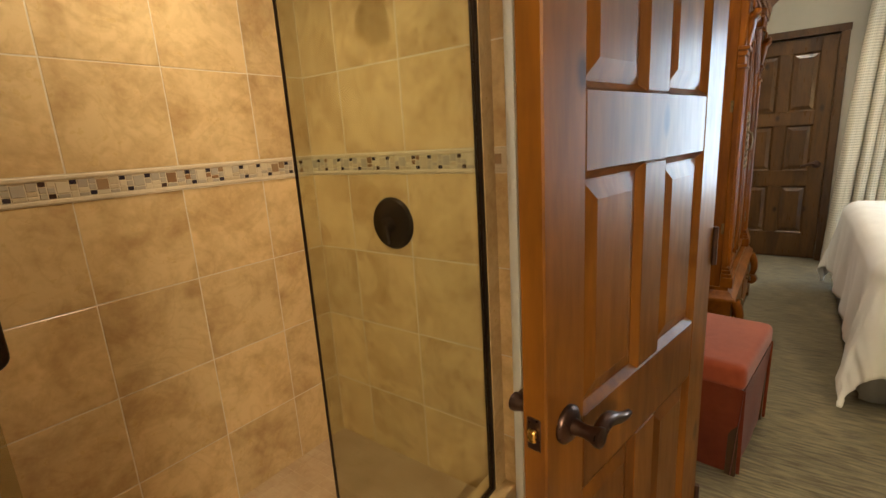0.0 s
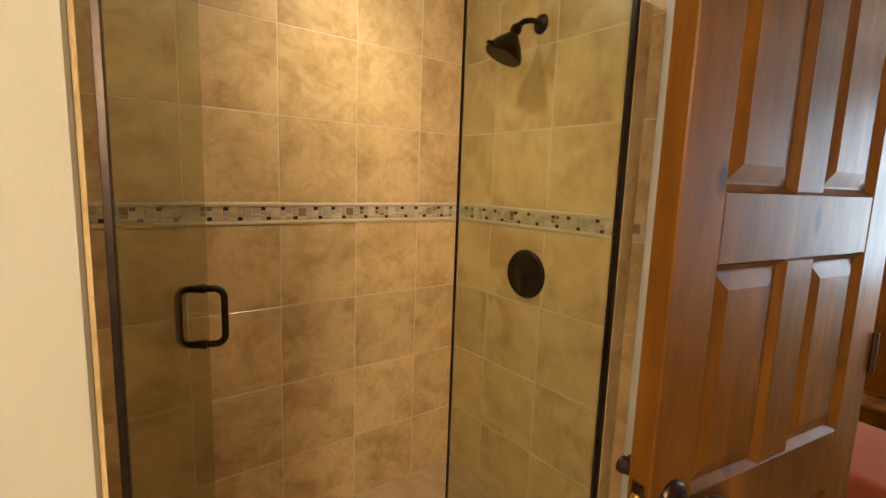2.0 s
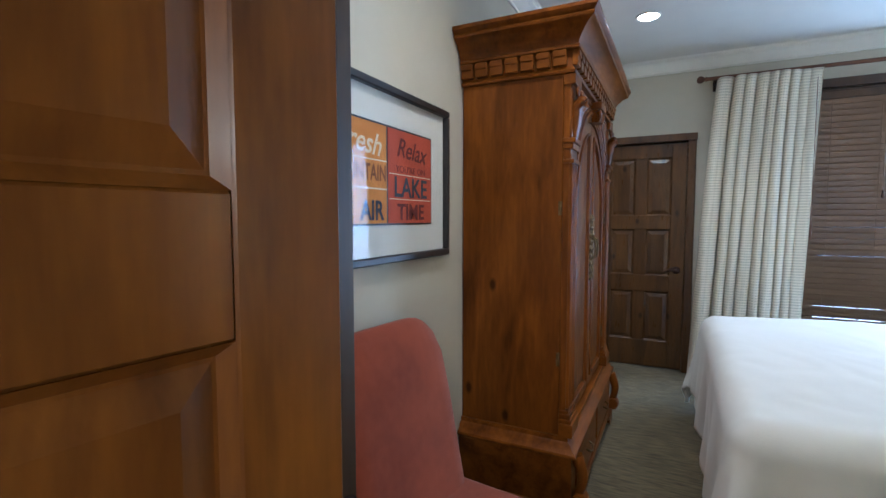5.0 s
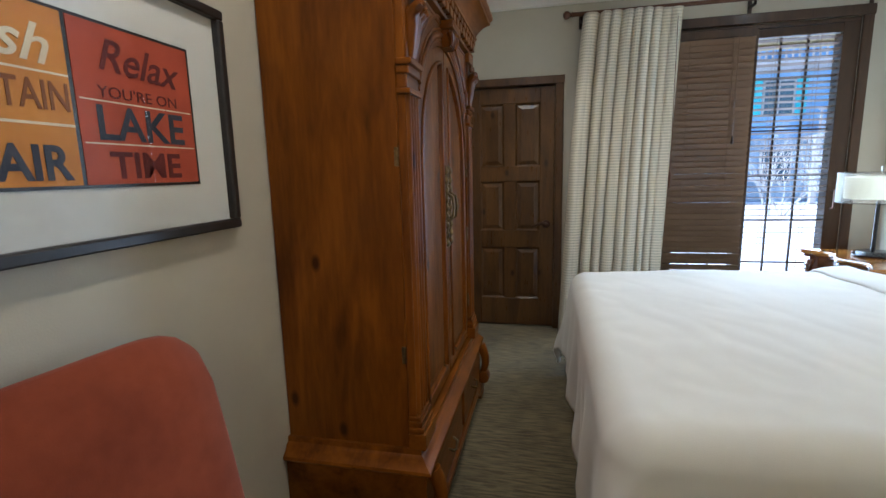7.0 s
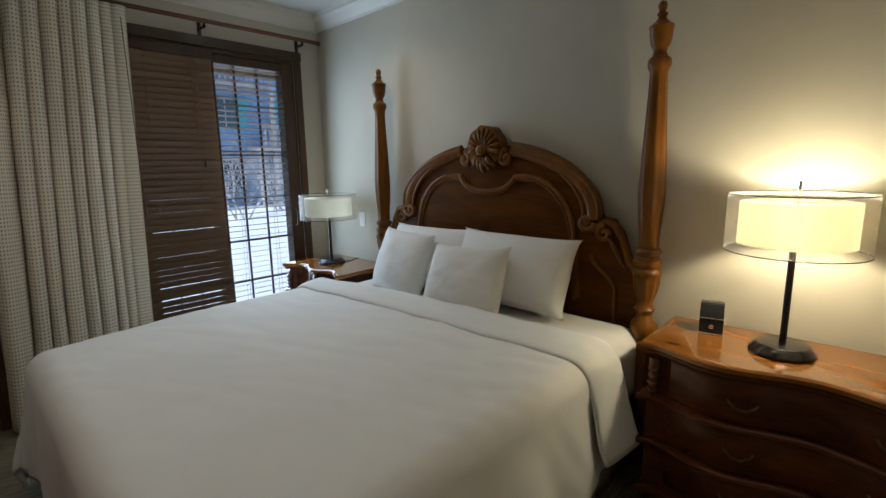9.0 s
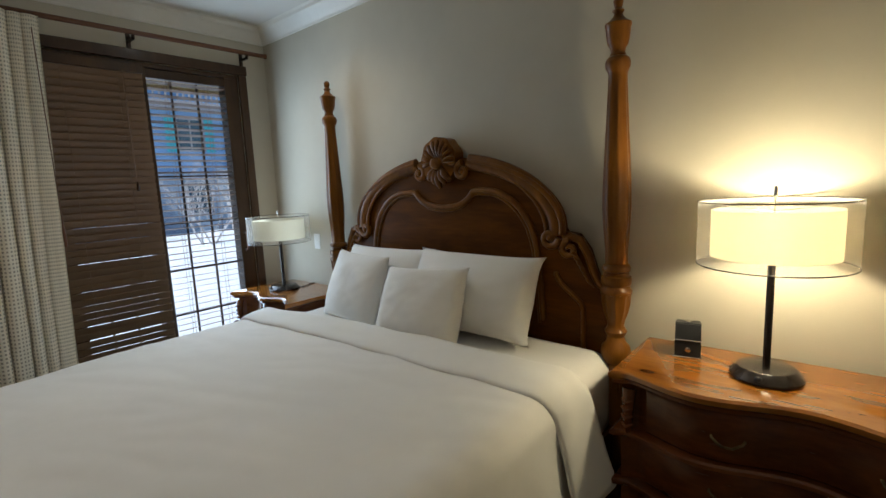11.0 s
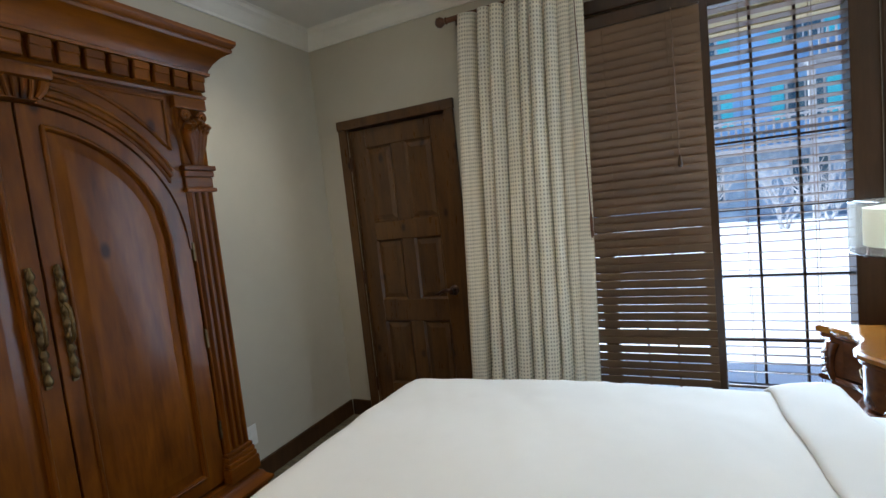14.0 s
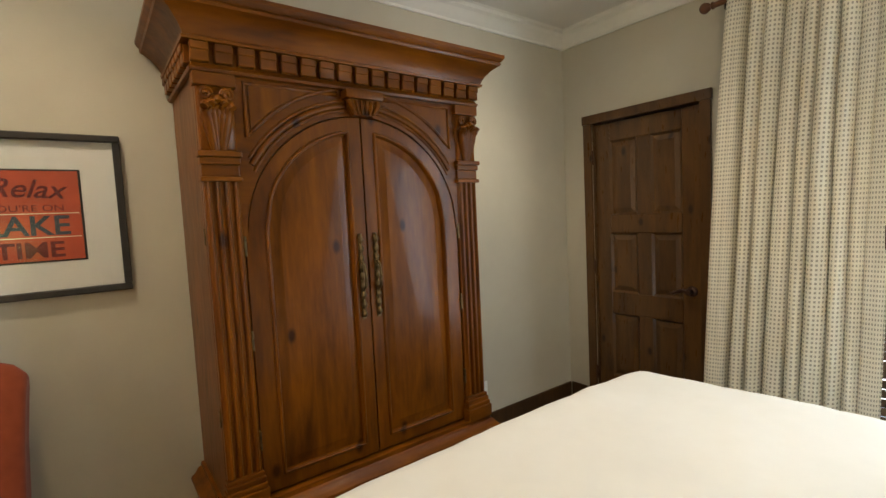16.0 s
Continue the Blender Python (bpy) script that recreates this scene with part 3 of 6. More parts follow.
for a, b in ((WIN0 + 0.03, 1.83), (1.90, 2.345), (2.415, 2.945)):
    p = part("pane", cube(a, b, WY + 0.078, WY + 0.082, 0.10, WINT - 0.03), PANE, win)
    p.visible_shadow = False
    for k in (1, 2):
        x = a + (b - a) * k / 3
        part("muntin", cube(x - 0.0055, x + 0.0055, WY + 0.068, WY + 0.092, 0.10, WINT - 0.03, 0.003), DARK_WOOD, win)
    for z in (0.26, 0.595, 0.93, 1.27, 1.607, 1.945):
        part("muntin", cube(a, b, WY + 0.069, WY + 0.091, z - 0.0055, z + 0.0055, 0.003), DARK_WOOD, win)
part("door_pull", tube(bmesh.new(), [(2.975, WY - 0.004, 1.02), (2.975, WY - 0.045, 1.03), (2.975, WY - 0.05, 1.09), (2.975, WY - 0.045, 1.15), (2.975, WY - 0.004, 1.16)], 0.008), KNOB, win, "dark bronze door pull", smooth=60)


def blind(x0, x1, tilt, label, y, bottom):
    b = thing("wooden_blind", label, "blind", pose(0, y, 0), group="blinds in the window")
    part("headrail", cube(x0, x1, -0.03, 0.026, 2.265, 2.325, 0.004), DARK_WOOD, b)
    part("bottom_rail", cube(x0, x1, -0.024, 0.024, bottom, bottom + 0.016, 0.004), DARK_WOOD, b)
    slat = mesh_of("slat", cube(x0, x1, -0.025, 0.025, -0.0014, 0.0014), SLAT, None)
    n = int((2.245 - bottom) / 0.044)
    for i in range(n):
        o = new("slat", slat)
        o.parent = b
        o.matrix_basis = pose(0, 0, 2.245 - i * 0.044, tilt + random.uniform(-0.4, 0.4), random.uniform(-0.08, 0.08), 0)
    for k in (0.25, 0.75):
        for yy in (-0.026, 0.026):
            x = x0 + (x1 - x0) * k
            part("ladder_cord", cube(x - 0.001, x + 0.001, yy - 0.001, yy + 0.001, bottom, 2.27), SLAT, b)
    return b


SLAT = wood("slat_wood", (0.21, 0.125, 0.066), (0.15, 0.085, 0.043), 0.36, "x", 0.0, knots=False, spec=0.4)
closed_blind = blind(1.79, 2.375, -65, "dark brown wooden blind with slats nearly shut", WY - 0.052, 0.30)
open_blind = blind(2.40, 2.955, -11, "dark brown wooden blind with level open slats", WY + 0.035, 0.36)
part("lift_cord", tube(bmesh.new(), [(2.255, -0.04, 2.27), (2.253, -0.045, 1.8), (2.255, -0.042, 1.58)], 0.0018, 6), SLAT, closed_blind)
part("cord_tassel", lathe(bmesh.new(), [(0.004, 1.57), (0.011, 1.525), (0.009, 1.515), (0.003, 1.51)], Matrix.Translation((2.255, -0.042, 0)), 10), DARK_WOOD, closed_blind, smooth=50)

# ---- curtain and rod ----
rod = thing("curtain_rod", "round wooden curtain rod with ball finials on brackets", "curtain rod", pose(0, 7.295, 2.512))
part("pole", tube(bmesh.new(), [(1.10, 0, 0), (3.235, 0, 0)], 0.0155, 16), ROD_WOOD, rod, smooth=60)
part("finial", lathe(bmesh.new(), [(0.010, 0), (0.020, 0.006), (0.020, 0.012), (0.012, 0.018), (0.022, 0.03), (0.030, 0.046), (0.028, 0.062), (0.016, 0.074), (0.004, 0.078)], Matrix.Translation((1.105, 0, 0)) @ pose(0, 0, 0, 0, -90, 0), 20), ROD_WOOD, rod, smooth=50)
part("finial", lathe(bmesh.new(), [(0.010, 0), (0.019, 0.006), (0.019, 0.014), (0.006, 0.02)], Matrix.Translation((3.235, 0, 0)) @ pose(0, 0, 0, 0, 90, 0), 20), ROD_WOOD, rod, smooth=50)
for x in (1.165, 2.337, 3.09):
    bm = cube(x - 0.008, x + 0.008, -0.012, 0.094, -0.045, -0.028, 0.002)
    box(bm, x - 0.008, x + 0.008, -0.012, 0.004, -0.045, -0.016, 0.002)
    box(bm, x - 0.013, x + 0.013, 0.085, 0.0945, -0.085, 0.02, 0.002)
    part("bracket", bm, BRONZE, rod)


def curtain():
    bm = bmesh.new()
    uv = bm.loops.layers.uv.new("UVMap")
    nu, nv = 300, 40
    length = 1.75
    grid = []
    for j in range(nv + 1):
        v = j / nv
        z = 2.498 - v * 2.478
        row = []
        spread = v ** 0.8
        xl, xr = 1.180 - 0.150 * spread, 1.872 - 0.075 * spread
        for i in range(nu + 1):
            u = i / nu
            w = 9.2 * u ** 1.22 + 0.16 * noise.noise((u * 5, v * 0.9, 3)) + 0.10 * math.sin(u * 23)
            ridge = abs(math.sin(math.pi * w)) ** 0.75
            flat = 1.0 if u < 0.70 else max(0.22, 1 - (u - 0.70) / 0.14)
            amp = (0.056 + 0.030 * spread) * (0.75 + 0.8 * abs(noise.noise((u * 7, v * 0.5, 0.3)))) * flat
            y = amp * (0.75 - 1.5 * ridge) + 0.012 * noise.noise((u * 5, v * 3, 8)) + 0.010 * spread * noise.noise((u * 22, v * 2.2, 2)) + 0.02 * (1 - flat)
            x = xl + (xr - xl) * u + 0.012 * spread * noise.noise((u * 8, v * 2, 5)) - 0.010 * flat * math.sin(2 * math.pi * w)
            row.append((bm.verts.new((x, 7.258 + y, z)), u * length, v * 2.478))
        grid.append(row)
    for j in range(nv):
        for i in range(nu):
            q = (grid[j][i], grid[j][i + 1], grid[j + 1][i + 1], grid[j + 1][i])
            f = bm.faces.new([k[0] for k in q])
            for lp, k in zip(f.loops, q):
                lp[uv].uv = k[1:]
    return bm


cu = thing("curtain", "cream dotted floor-length curtain hanging in deep pleats", "curtain", pose(0, 0, 0))
cp = part("drape", curtain(), CURTAIN, cu, smooth=180)
sol = cp.modifiers.new("thickness", "SOLIDIFY")
sol.thickness = 0.002
bm = bmesh.new()
lathe(bm, [(0.004, 1.20), (0.0085, 1.21), (0.0085, 1.30), (0.004, 1.33), (0.0025, 1.5), (0.0025, 2.42)], Matrix.Translation((1.825, 7.225, 0)), 10)
part("pull_wand", bm, ROD_WOOD, cu, "brown wooden pull wand", smooth=50)

# ---- armoire ----
arm = thing("armoire", "tall carved pine armoire with arched double doors and fluted pilasters", "armoire", pose(0.004, 5.432, 0))
AF, AH = 0.485, 0.620
part("carcass", cube(0.0, AF - 0.02, -AH, AH, 0.38, 2.0, 0.004), ARM_WOOD, arm)
bm = bmesh.new()
around(bm, AF + 0.045, AH + 0.035, [(0, 0.10), (0, 0.335)])
part("base_chest", bm, ARM_WOOD_H, arm)
bm = bmesh.new()
around(bm, AF + 0.02, AH + 0.01, [(0.028, 0.333), (0.040, 0.336), (0.046, 0.346), (0.044, 0.356), (0.034, 0.364), (0.026, 0.37), (0.018, 0.386), (0.004, 0.394), (0.002, 0.412)])
part("base_moulding", bm, ARM_WOOD_H, arm, smooth=35)
bm = bmesh.new()
around(bm, AF + 0.045, AH + 0.035, [(0.0, 0.07), (0.016, 0.07), (0.018, 0.095), (0.010, 0.108), (0.001, 0.112)])
part("plinth_moulding", bm, ARM_WOOD_H, arm, smooth=35)


def bracket_foot(side):
    out = [(0, 0), (0.10, 0), (0.13, 0.02), (0.15, 0.045), (0.19, 0.06), (0.24, 0.075), (0, 0.075)]
    s = side
    bm = prism(bmesh.new(), [(s * (AH + 0.045 - u), v) for u, v in out], Matrix.Translation((AF + 0.02, 0, 0)) @ YZ, 0.045)
    return box(bm, AF - 0.1, AF + 0.02, *sorted((s * (AH + 0.045), s * (AH + 0.0))), 0, 0.075)


for s in (-1, 1):
    part("foot", bracket_foot(s), ARM_WOOD_H, arm)
    part("foot", cube(0.0, 0.09, *sorted((s * (AH + 0.045), s * (AH - 0.03))), 0, 0.075, 0.004), ARM_WOOD_H, arm)
    # scrolled corner bracket on the chest
    sc = [(AF + 0.055 + 0.030 * math.sin(k / 20 * math.pi * 1.1), s * (AH - 0.015), 0.33 - 0.22 * k / 20) for k in range(21)]
    cor = part("corner_scroll", tube(bmesh.new(), sc, [0.030 - 0.014 * k / 20 for k in range(21)], 12), ARM_WOOD, arm, "carved scroll bracket", smooth=60)
    part("volute", lathe(bmesh.new(), [(0.012, -0.04), (0.034, -0.036), (0.038, 0), (0.034, 0.036), (0.012, 0.04)], Matrix.Translation((AF + 0.075, s * (AH - 0.015), 0.135)) @ pose(0, 0, 0, 90, 0, 0), 18), ARM_WOOD, cor, smooth=40)
for y in (-0.29, 0.29):
    dr = part("drawer_front", cube(AF + 0.040, AF + 0.056, y - 0.26, y + 0.26, 0.13, 0.315, 0.006, 2), ARM_WOOD_H, arm)
    part("drawer_pull", tube(bmesh.new(), [(AF + 0.055, y - 0.045, 0.235), (AF + 0.075, y - 0.04, 0.225), (AF + 0.08, y, 0.212), (AF + 0.075, y + 0.04, 0.225), (AF + 0.055, y + 0.045, 0.235)], 0.005), OLD_BRASS, dr, smooth=60)
# pilasters
for s in (-1, 1):
    y0, y1 = sorted((s * 0.500, s * AH))
    yc = (y0 + y1) / 2
    pil = part("pilaster", cube(AF - 0.02, AF + 0.008, y0, y1, 0.41, 1.97, 0.003), ARM_WOOD, arm, "fluted pilaster with a carved capital")
    n = 4
    for i in range(n):
        c = y0 + (i + 0.5) * (y1 - y0) / n
        bm = bmesh.new()
        prof = [(c - 0.0105 + 0.021 * k / 8, 0.014 * math.sin(math.pi * k / 8)) for k in range(9)]
        lo, hi = [], []
        for u, w in prof:
            lo.append(bm.verts.new((AF + 0.007 + w, u, 0.535)))
            hi.append(bm.verts.new((AF + 0.007 + w, u, 1.60)))
        for k in range(8):
            bm.faces.new((lo[k], lo[k + 1], hi[k + 1], hi[k]))
        bm.faces.new(lo)
        bm.faces.new(hi[::-1])
        part("reed", bm, ARM_WOOD, pil, smooth=60)
    for z0, z1, o in ((0.41, 0.47, 0.030), (0.47, 0.49, 0.022), (0.49, 0.512, 0.016), (0.512, 0.53, 0.010), (1.60, 1.617, 0.016), (1.617, 1.66, 0.004), (1.66, 1.685, 0.012), (1.685, 1.705, 0.022), (1.925, 1.97, 0.018)):
        part("collar", cube(AF - 0.02, AF + 0.012 + o, y0 - o * 0.5, y1 + o * 0.5, z0, z1, 0.005, 2), ARM_WOOD_H, pil)
    bm = cube(AF - 0.01, AF + 0.014, y0 + 0.004, y1 - 0.004, 1.705, 1.93, 0.004)
    for i in range(5):
        a = (i - 2) / 2
        stem = [(AF + 0.014 + 0.028 * (k / 10) ** 2 + (0.014 if k > 7 else 0), yc + a * (0.012 + 0.034 * (k / 10) ** 1.3), 1.715 + 0.20 * (k / 10) - (0.05 * ((k - 7) / 3) ** 2 if k > 7 else 0) - 0.02 * abs(a)) for k in range(11)]
        tube(bm, stem, [0.007 + 0.012 * math.sin(math.pi * k / 11) + 0.003 for k in range(11)], 7)
    for a in (-1, 1):
        sp = [(AF + 0.034, yc + a * (0.036 - 0.022 * (1 - k / 28) * math.cos(k * 0.45)), 1.895 + 0.022 * (1 - k / 28) * math.sin(k * 0.45)) for k in range(24)]
        tube(bm, sp, 0.0065, 7)
    part("capital", bm, ARM_WOOD, pil, "carved acanthus capital", smooth=60)
# entablature
bm = bmesh.new()
around(bm, AF + 0.012, AH, [(0.0, 1.97), (0.014, 1.972), (0.018, 1.982), (0.010, 1.99), (0.006, 1.998), (0.006, 2.068)])
part("frieze", bm, ARM_WOOD_H, arm, smooth=30)
dent = cube(-0.004, 0.020, -0.029, 0.029, 2.000, 2.064, 0.003)
bm2 = box(dent, 0.018, 0.026, -0.029, 0.029, 2.036, 2.064, 0.003)
dm = mesh_of("dentil", bm2, ARM_WOOD_H)
for i in range(17):
    o = new("dentil", dm)
    o.parent = arm
    o.matrix_basis = pose(AF + 0.018, -AH + 0.018 + i * (2 * AH - 0.036) / 16, 0)
for s in (-1, 1):
    for i in range(7):
        o = new("dentil", dm)
        o.parent = arm
        o.matrix_basis = pose(AF - 0.035 - i * 0.07, s * (AH + 0.006), 0, 0, 0, 90 * s)
bm = bmesh.new()
around(bm, AF + 0.012, AH, [(0.006, 2.064), (0.034, 2.066), (0.036, 2.076), (0.030, 2.080), (0.034, 2.092), (0.046, 2.112), (0.068, 2.138), (0.090, 2.154), (0.100, 2.158), (0.104, 2.168), (0.100, 2.174), (0.108, 2.180), (0.116, 2.192), (0.116, 2.206), (0.104, 2.210)])
part("cornice", bm, ARM_WOOD_H, arm, "deep stepped cornice", smooth=28)
# face frame: spandrels over an arch, keystone, mouldings
SPR, RISE, AW = 1.40, 0.475, 0.485


def arch_at(y, off=0.0):
    """Height of the arch, widened by off, at y from the middle."""
    return SPR + (RISE + off) * math.sqrt(max(0.0, 1 - (y / (AW + off)) ** 2))


N = 36
out = [(-0.50, SPR - 0.02), (-AW, SPR - 0.02)] + [(-AW * math.cos(math.pi * k / N), arch_at(-AW * math.cos(math.pi * k / N))) for k in range(N + 1)] + [(AW, SPR - 0.02), (0.50, SPR - 0.02), (0.50, 1.97), (-0.50, 1.97)]
fr = part("face_frame", prism(bmesh.new(), out, Matrix.Translation((AF - 0.02, 0, 0)) @ YZ, 0.024), ARM_WOOD_H, arm)
for s in (-1, 1):
    for o, r, d in ((0.022, 0.007, 0.003), (0.040, 0.012, 0.004), (0.060, 0.007, 0.003)):
        far = 0.452 + 0.4 * (o - 0.04)
        pts = [(AF + d, s * (0.075 + (far - 0.075) * k / 26), arch_at(0.075 + (far - 0.075) * k / 26, o)) for k in range(27)]
        part("arch_moulding", tube(bmesh.new(), pts, r, 9), ARM_WOOD, fr, smooth=60)
    # raised triangular spandrel with a rolled edge
    low = [(s * (0.462 - 0.36 * k / 18), arch_at(0.462 - 0.36 * k / 18, 0.105)) for k in range(19)]
    tri = [(s * 0.462, 1.952)] + low + [(s * 0.102, 1.952)]
    part("spandrel_moulding", tube(bmesh.new(), [(AF + 0.004, u, v) for u, v in tri], 0.009, 8, closed=True), ARM_WOOD, fr, smooth=60)
    mid = Vector((s * 0.36, 1.90))
    part("spandrel_field", prism(bmesh.new(), [tuple(mid + (Vector(q) - mid) * 0.86) for q in tri], Matrix.Translation((AF, 0, 0)) @ YZ, 0.009), ARM_WOOD, fr)
bm = prism(bmesh.new(), [(-0.046, 1.872), (0.046, 1.872), (0.058, 1.90), (0.064, 1.935), (-0.064, 1.935), (-0.058, 1.90)], Matrix.Translation((AF, 0, 0)) @ YZ, 0.038)
box(bm, AF, AF + 0.060, -0.086, 0.086, 1.934, 1.968, 0.008, 2)
for k in (-1, 1):
    tube(bm, [(AF + 0.040, k * 0.066, 1.925), (AF + 0.046, k * 0.056, 1.90), (AF + 0.040, k * 0.042, 1.878)], [0.015, 0.012, 0.008], 8)
for i in range(4):
    y = (i - 1.5) * 0.021
    tube(bm, [(AF + 0.038, y * 0.8, 1.876), (AF + 0.044, y, 1.90), (AF + 0.042, y * 1.1, 1.93)], 0.0065, 7)
part("keystone", bm, ARM_WOOD, arm, "carved keystone", smooth=40)


def door_loop(s, inset):
    """Outline of a door's panel, drawn in by inset: along the foot, up the outer side, round the arch, down by the meeting stile."""
    y0, y1, z0 = 0.068 + inset, 0.408 - inset, 0.488 + inset
    pts = [(y0 + (y1 - y0) * k / 8, z0) for k in range(8)] + [(y1, z0 + (1.42 - z0) * k / 14) for k in range(14)]
    rise = 0.385 - inset
    pts += [(y1 + (y0 - y1) * math.sin(math.pi / 2 * k / 26), 1.42 + rise * math.sqrt(max(0.0, 1 - ((y1 + (y0 - y1) * math.sin(math.pi / 2 * k / 26)) / y1) ** 2))) for k in range(26)]
    top = 1.42 + rise * math.sqrt(max(0.0, 1 - (y0 / y1) ** 2))
    pts += [(y0, top + (z0 - top) * k / 14) for k in range(14)]
    return [(s * y, z) for y, z in pts]


def leaf_loop(s):
    """The door leaf's own outline, point for point with door_loop."""
    y0, y1, z0 = 0.003, 0.494, 0.425
    pts = [(y0 + (y1 - y0) * k / 8, z0) for k in range(8)] + [(y1, z0 + (SPR - 0.03 - z0) * k / 14) for k in range(14)]
    for k in range(26):
        y = y1 + (y0 - y1) * math.sin(math.pi / 2 * k / 26)
        pts.append((y, arch_at(min(y, AW)) - 0.006 if y < AW else SPR - 0.03))
    top = arch_at(y0) - 0.006
    pts += [(y0, top + (z0 - top) * k / 14) for k in range(14)]
    return [(s * y, z) for y, z in pts]


def rings(loops):
    bm = bmesh.new()
    made = [[bm.verts.new((x, u, v)) for u, v in pts] for x, pts in loops]
    for a, b in zip(made, made[1:]):
        for i in range(len(a)):
            j = (i + 1) % len(a)
            bm.faces.new((a[i], a[j], b[j], b[i]))
    return bm, made


# doors: a flat leaf round a sunk, bevelled panel
for s in (-1, 1):
    leaf = leaf_loop(s)
    inner = door_loop(s, 0.0)
    bm, made = rings([(AF - 0.022, leaf), (AF - 0.004, leaf), (AF - 0.002, [(u + (a - u) * 0.03, v + (b - v) * 0.03) for (u, v), (a, b) in zip(leaf, inner)]), (AF - 0.002, inner), (AF - 0.014, door_loop(s, 0.004))])
    dd = part("door", bm, ARM_WOOD, arm, smooth=30)
    bm, made = rings([(AF - 0.022, door_loop(s, 0.001)), (AF - 0.014, door_loop(s, 0.001)), (AF - 0.014, door_loop(s, 0.020)), (AF - 0.006, door_loop(s, 0.042)), (AF - 0.0055, door_loop(s, 0.046))])
    bm.faces.new(made[-1])
    part("door_panel", bm, ARM_WOOD, dd, smooth=30)
    part("panel_moulding", tube(bmesh.new(), [(AF - 0.001, u, v) for u, v in door_loop(s, -0.006)], 0.0075, 8, closed=True), ARM_WOOD, dd, smooth=60)
    hd = part("handle", cube(AF - 0.003, AF + 0.003, s * 0.036 - 0.009, s * 0.036 + 0.009, 1.02, 1.385, 0.002), OLD_BRASS, dd, "long ornate aged brass handle")
    prof = [(0.003, 1.03)]
    for k in range(9):
        z = 1.042 + 0.0395 * k
        prof += [(0.006, z - 0.012), (0.0115, z - 0.004), (0.0125, z + 0.004), (0.0085, z + 0.014), (0.005, z + 0.021)]
    prof.append((0.002, 1.388))
    part("knop", lathe(bmesh.new(), prof, Matrix.Translation((AF + 0.006, s * 0.036, 0)), 10), OLD_BRASS, hd, smooth=60)
    part("bail", tube(bmesh.new(), [(AF + 0.006, s * 0.036, 1.14), (AF + 0.032, s * 0.036, 1.16), (AF + 0.038, s * 0.036, 1.205), (AF + 0.032, s * 0.036, 1.25), (AF + 0.006, s * 0.036, 1.27)], 0.0058, 8), OLD_BRASS, hd, smooth=60)
    for z in (0.60, 0.98, 1.33):
        part("hinge", cube(AF - 0.01, AF + 0.008, s * 0.497 - 0.005, s * 0.497 + 0.005, z, z + 0.075, 0.002), OLD_BRASS, dd)
# shut doors' dark gap and the side's cut lines with small hinges
for z in (0.72, 1.38):
    part("side_hinge", cube(AF - 0.035, AF - 0.021, -AH - 0.004, -AH + 0.001, z, z + 0.06, 0.001), OLD_BRASS, arm)

# ---- bed ----
BY = 5.495          # the bed's middle line
bed = thing("bed", "carved dark-stained king bed with arched headboard and tall turned posts", "bed", pose(0, BY, 0))


def post():
    prof = [(0.056, 0.0), (0.056, 0.08), (0.060, 0.09), (0.060, 0.60), (0.050, 0.64), (0.047, 0.655), (0.060, 0.67), (0.064, 0.70), (0.060, 0.73), (0.042, 0.75), (0.036, 0.775),
            (0.044, 0.79), (0.048, 0.80), (0.040, 0.812), (0.035, 0.825), (0.040, 0.85), (0.054, 0.89), (0.062, 0.93), (0.064, 0.965), (0.066, 0.97), (0.066, 0.985), (0.058, 0.995), (0.056, 1.005),
            (0.062, 1.012), (0.064, 1.03), (0.062, 1.045), (0.054, 1.05), (0.052, 1.065), (0.058, 1.07), (0.060, 1.085), (0.054, 1.095), (0.046, 1.10), (0.047, 1.16), (0.055, 1.26), (0.059, 1.34),
            (0.058, 1.42), (0.052, 1.55), (0.045, 1.70), (0.039, 1.83), (0.037, 1.885), (0.040, 1.895), (0.048, 1.91), (0.050, 1.93), (0.046, 1.945), (0.034, 1.955), (0.028, 1.97), (0.030, 1.985), (0.040, 2.0),
            (0.046, 2.03), (0.049, 2.065), (0.052, 2.07), (0.052, 2.08), (0.036, 2.092), (0.022, 2.105), (0.016, 2.118), (0.022, 2.125), (0.024, 2.13), (0.014, 2.14), (0.018, 2.155), (0.020, 2.165), (0.014, 2.178), (0.004, 2.184)]
    return prof


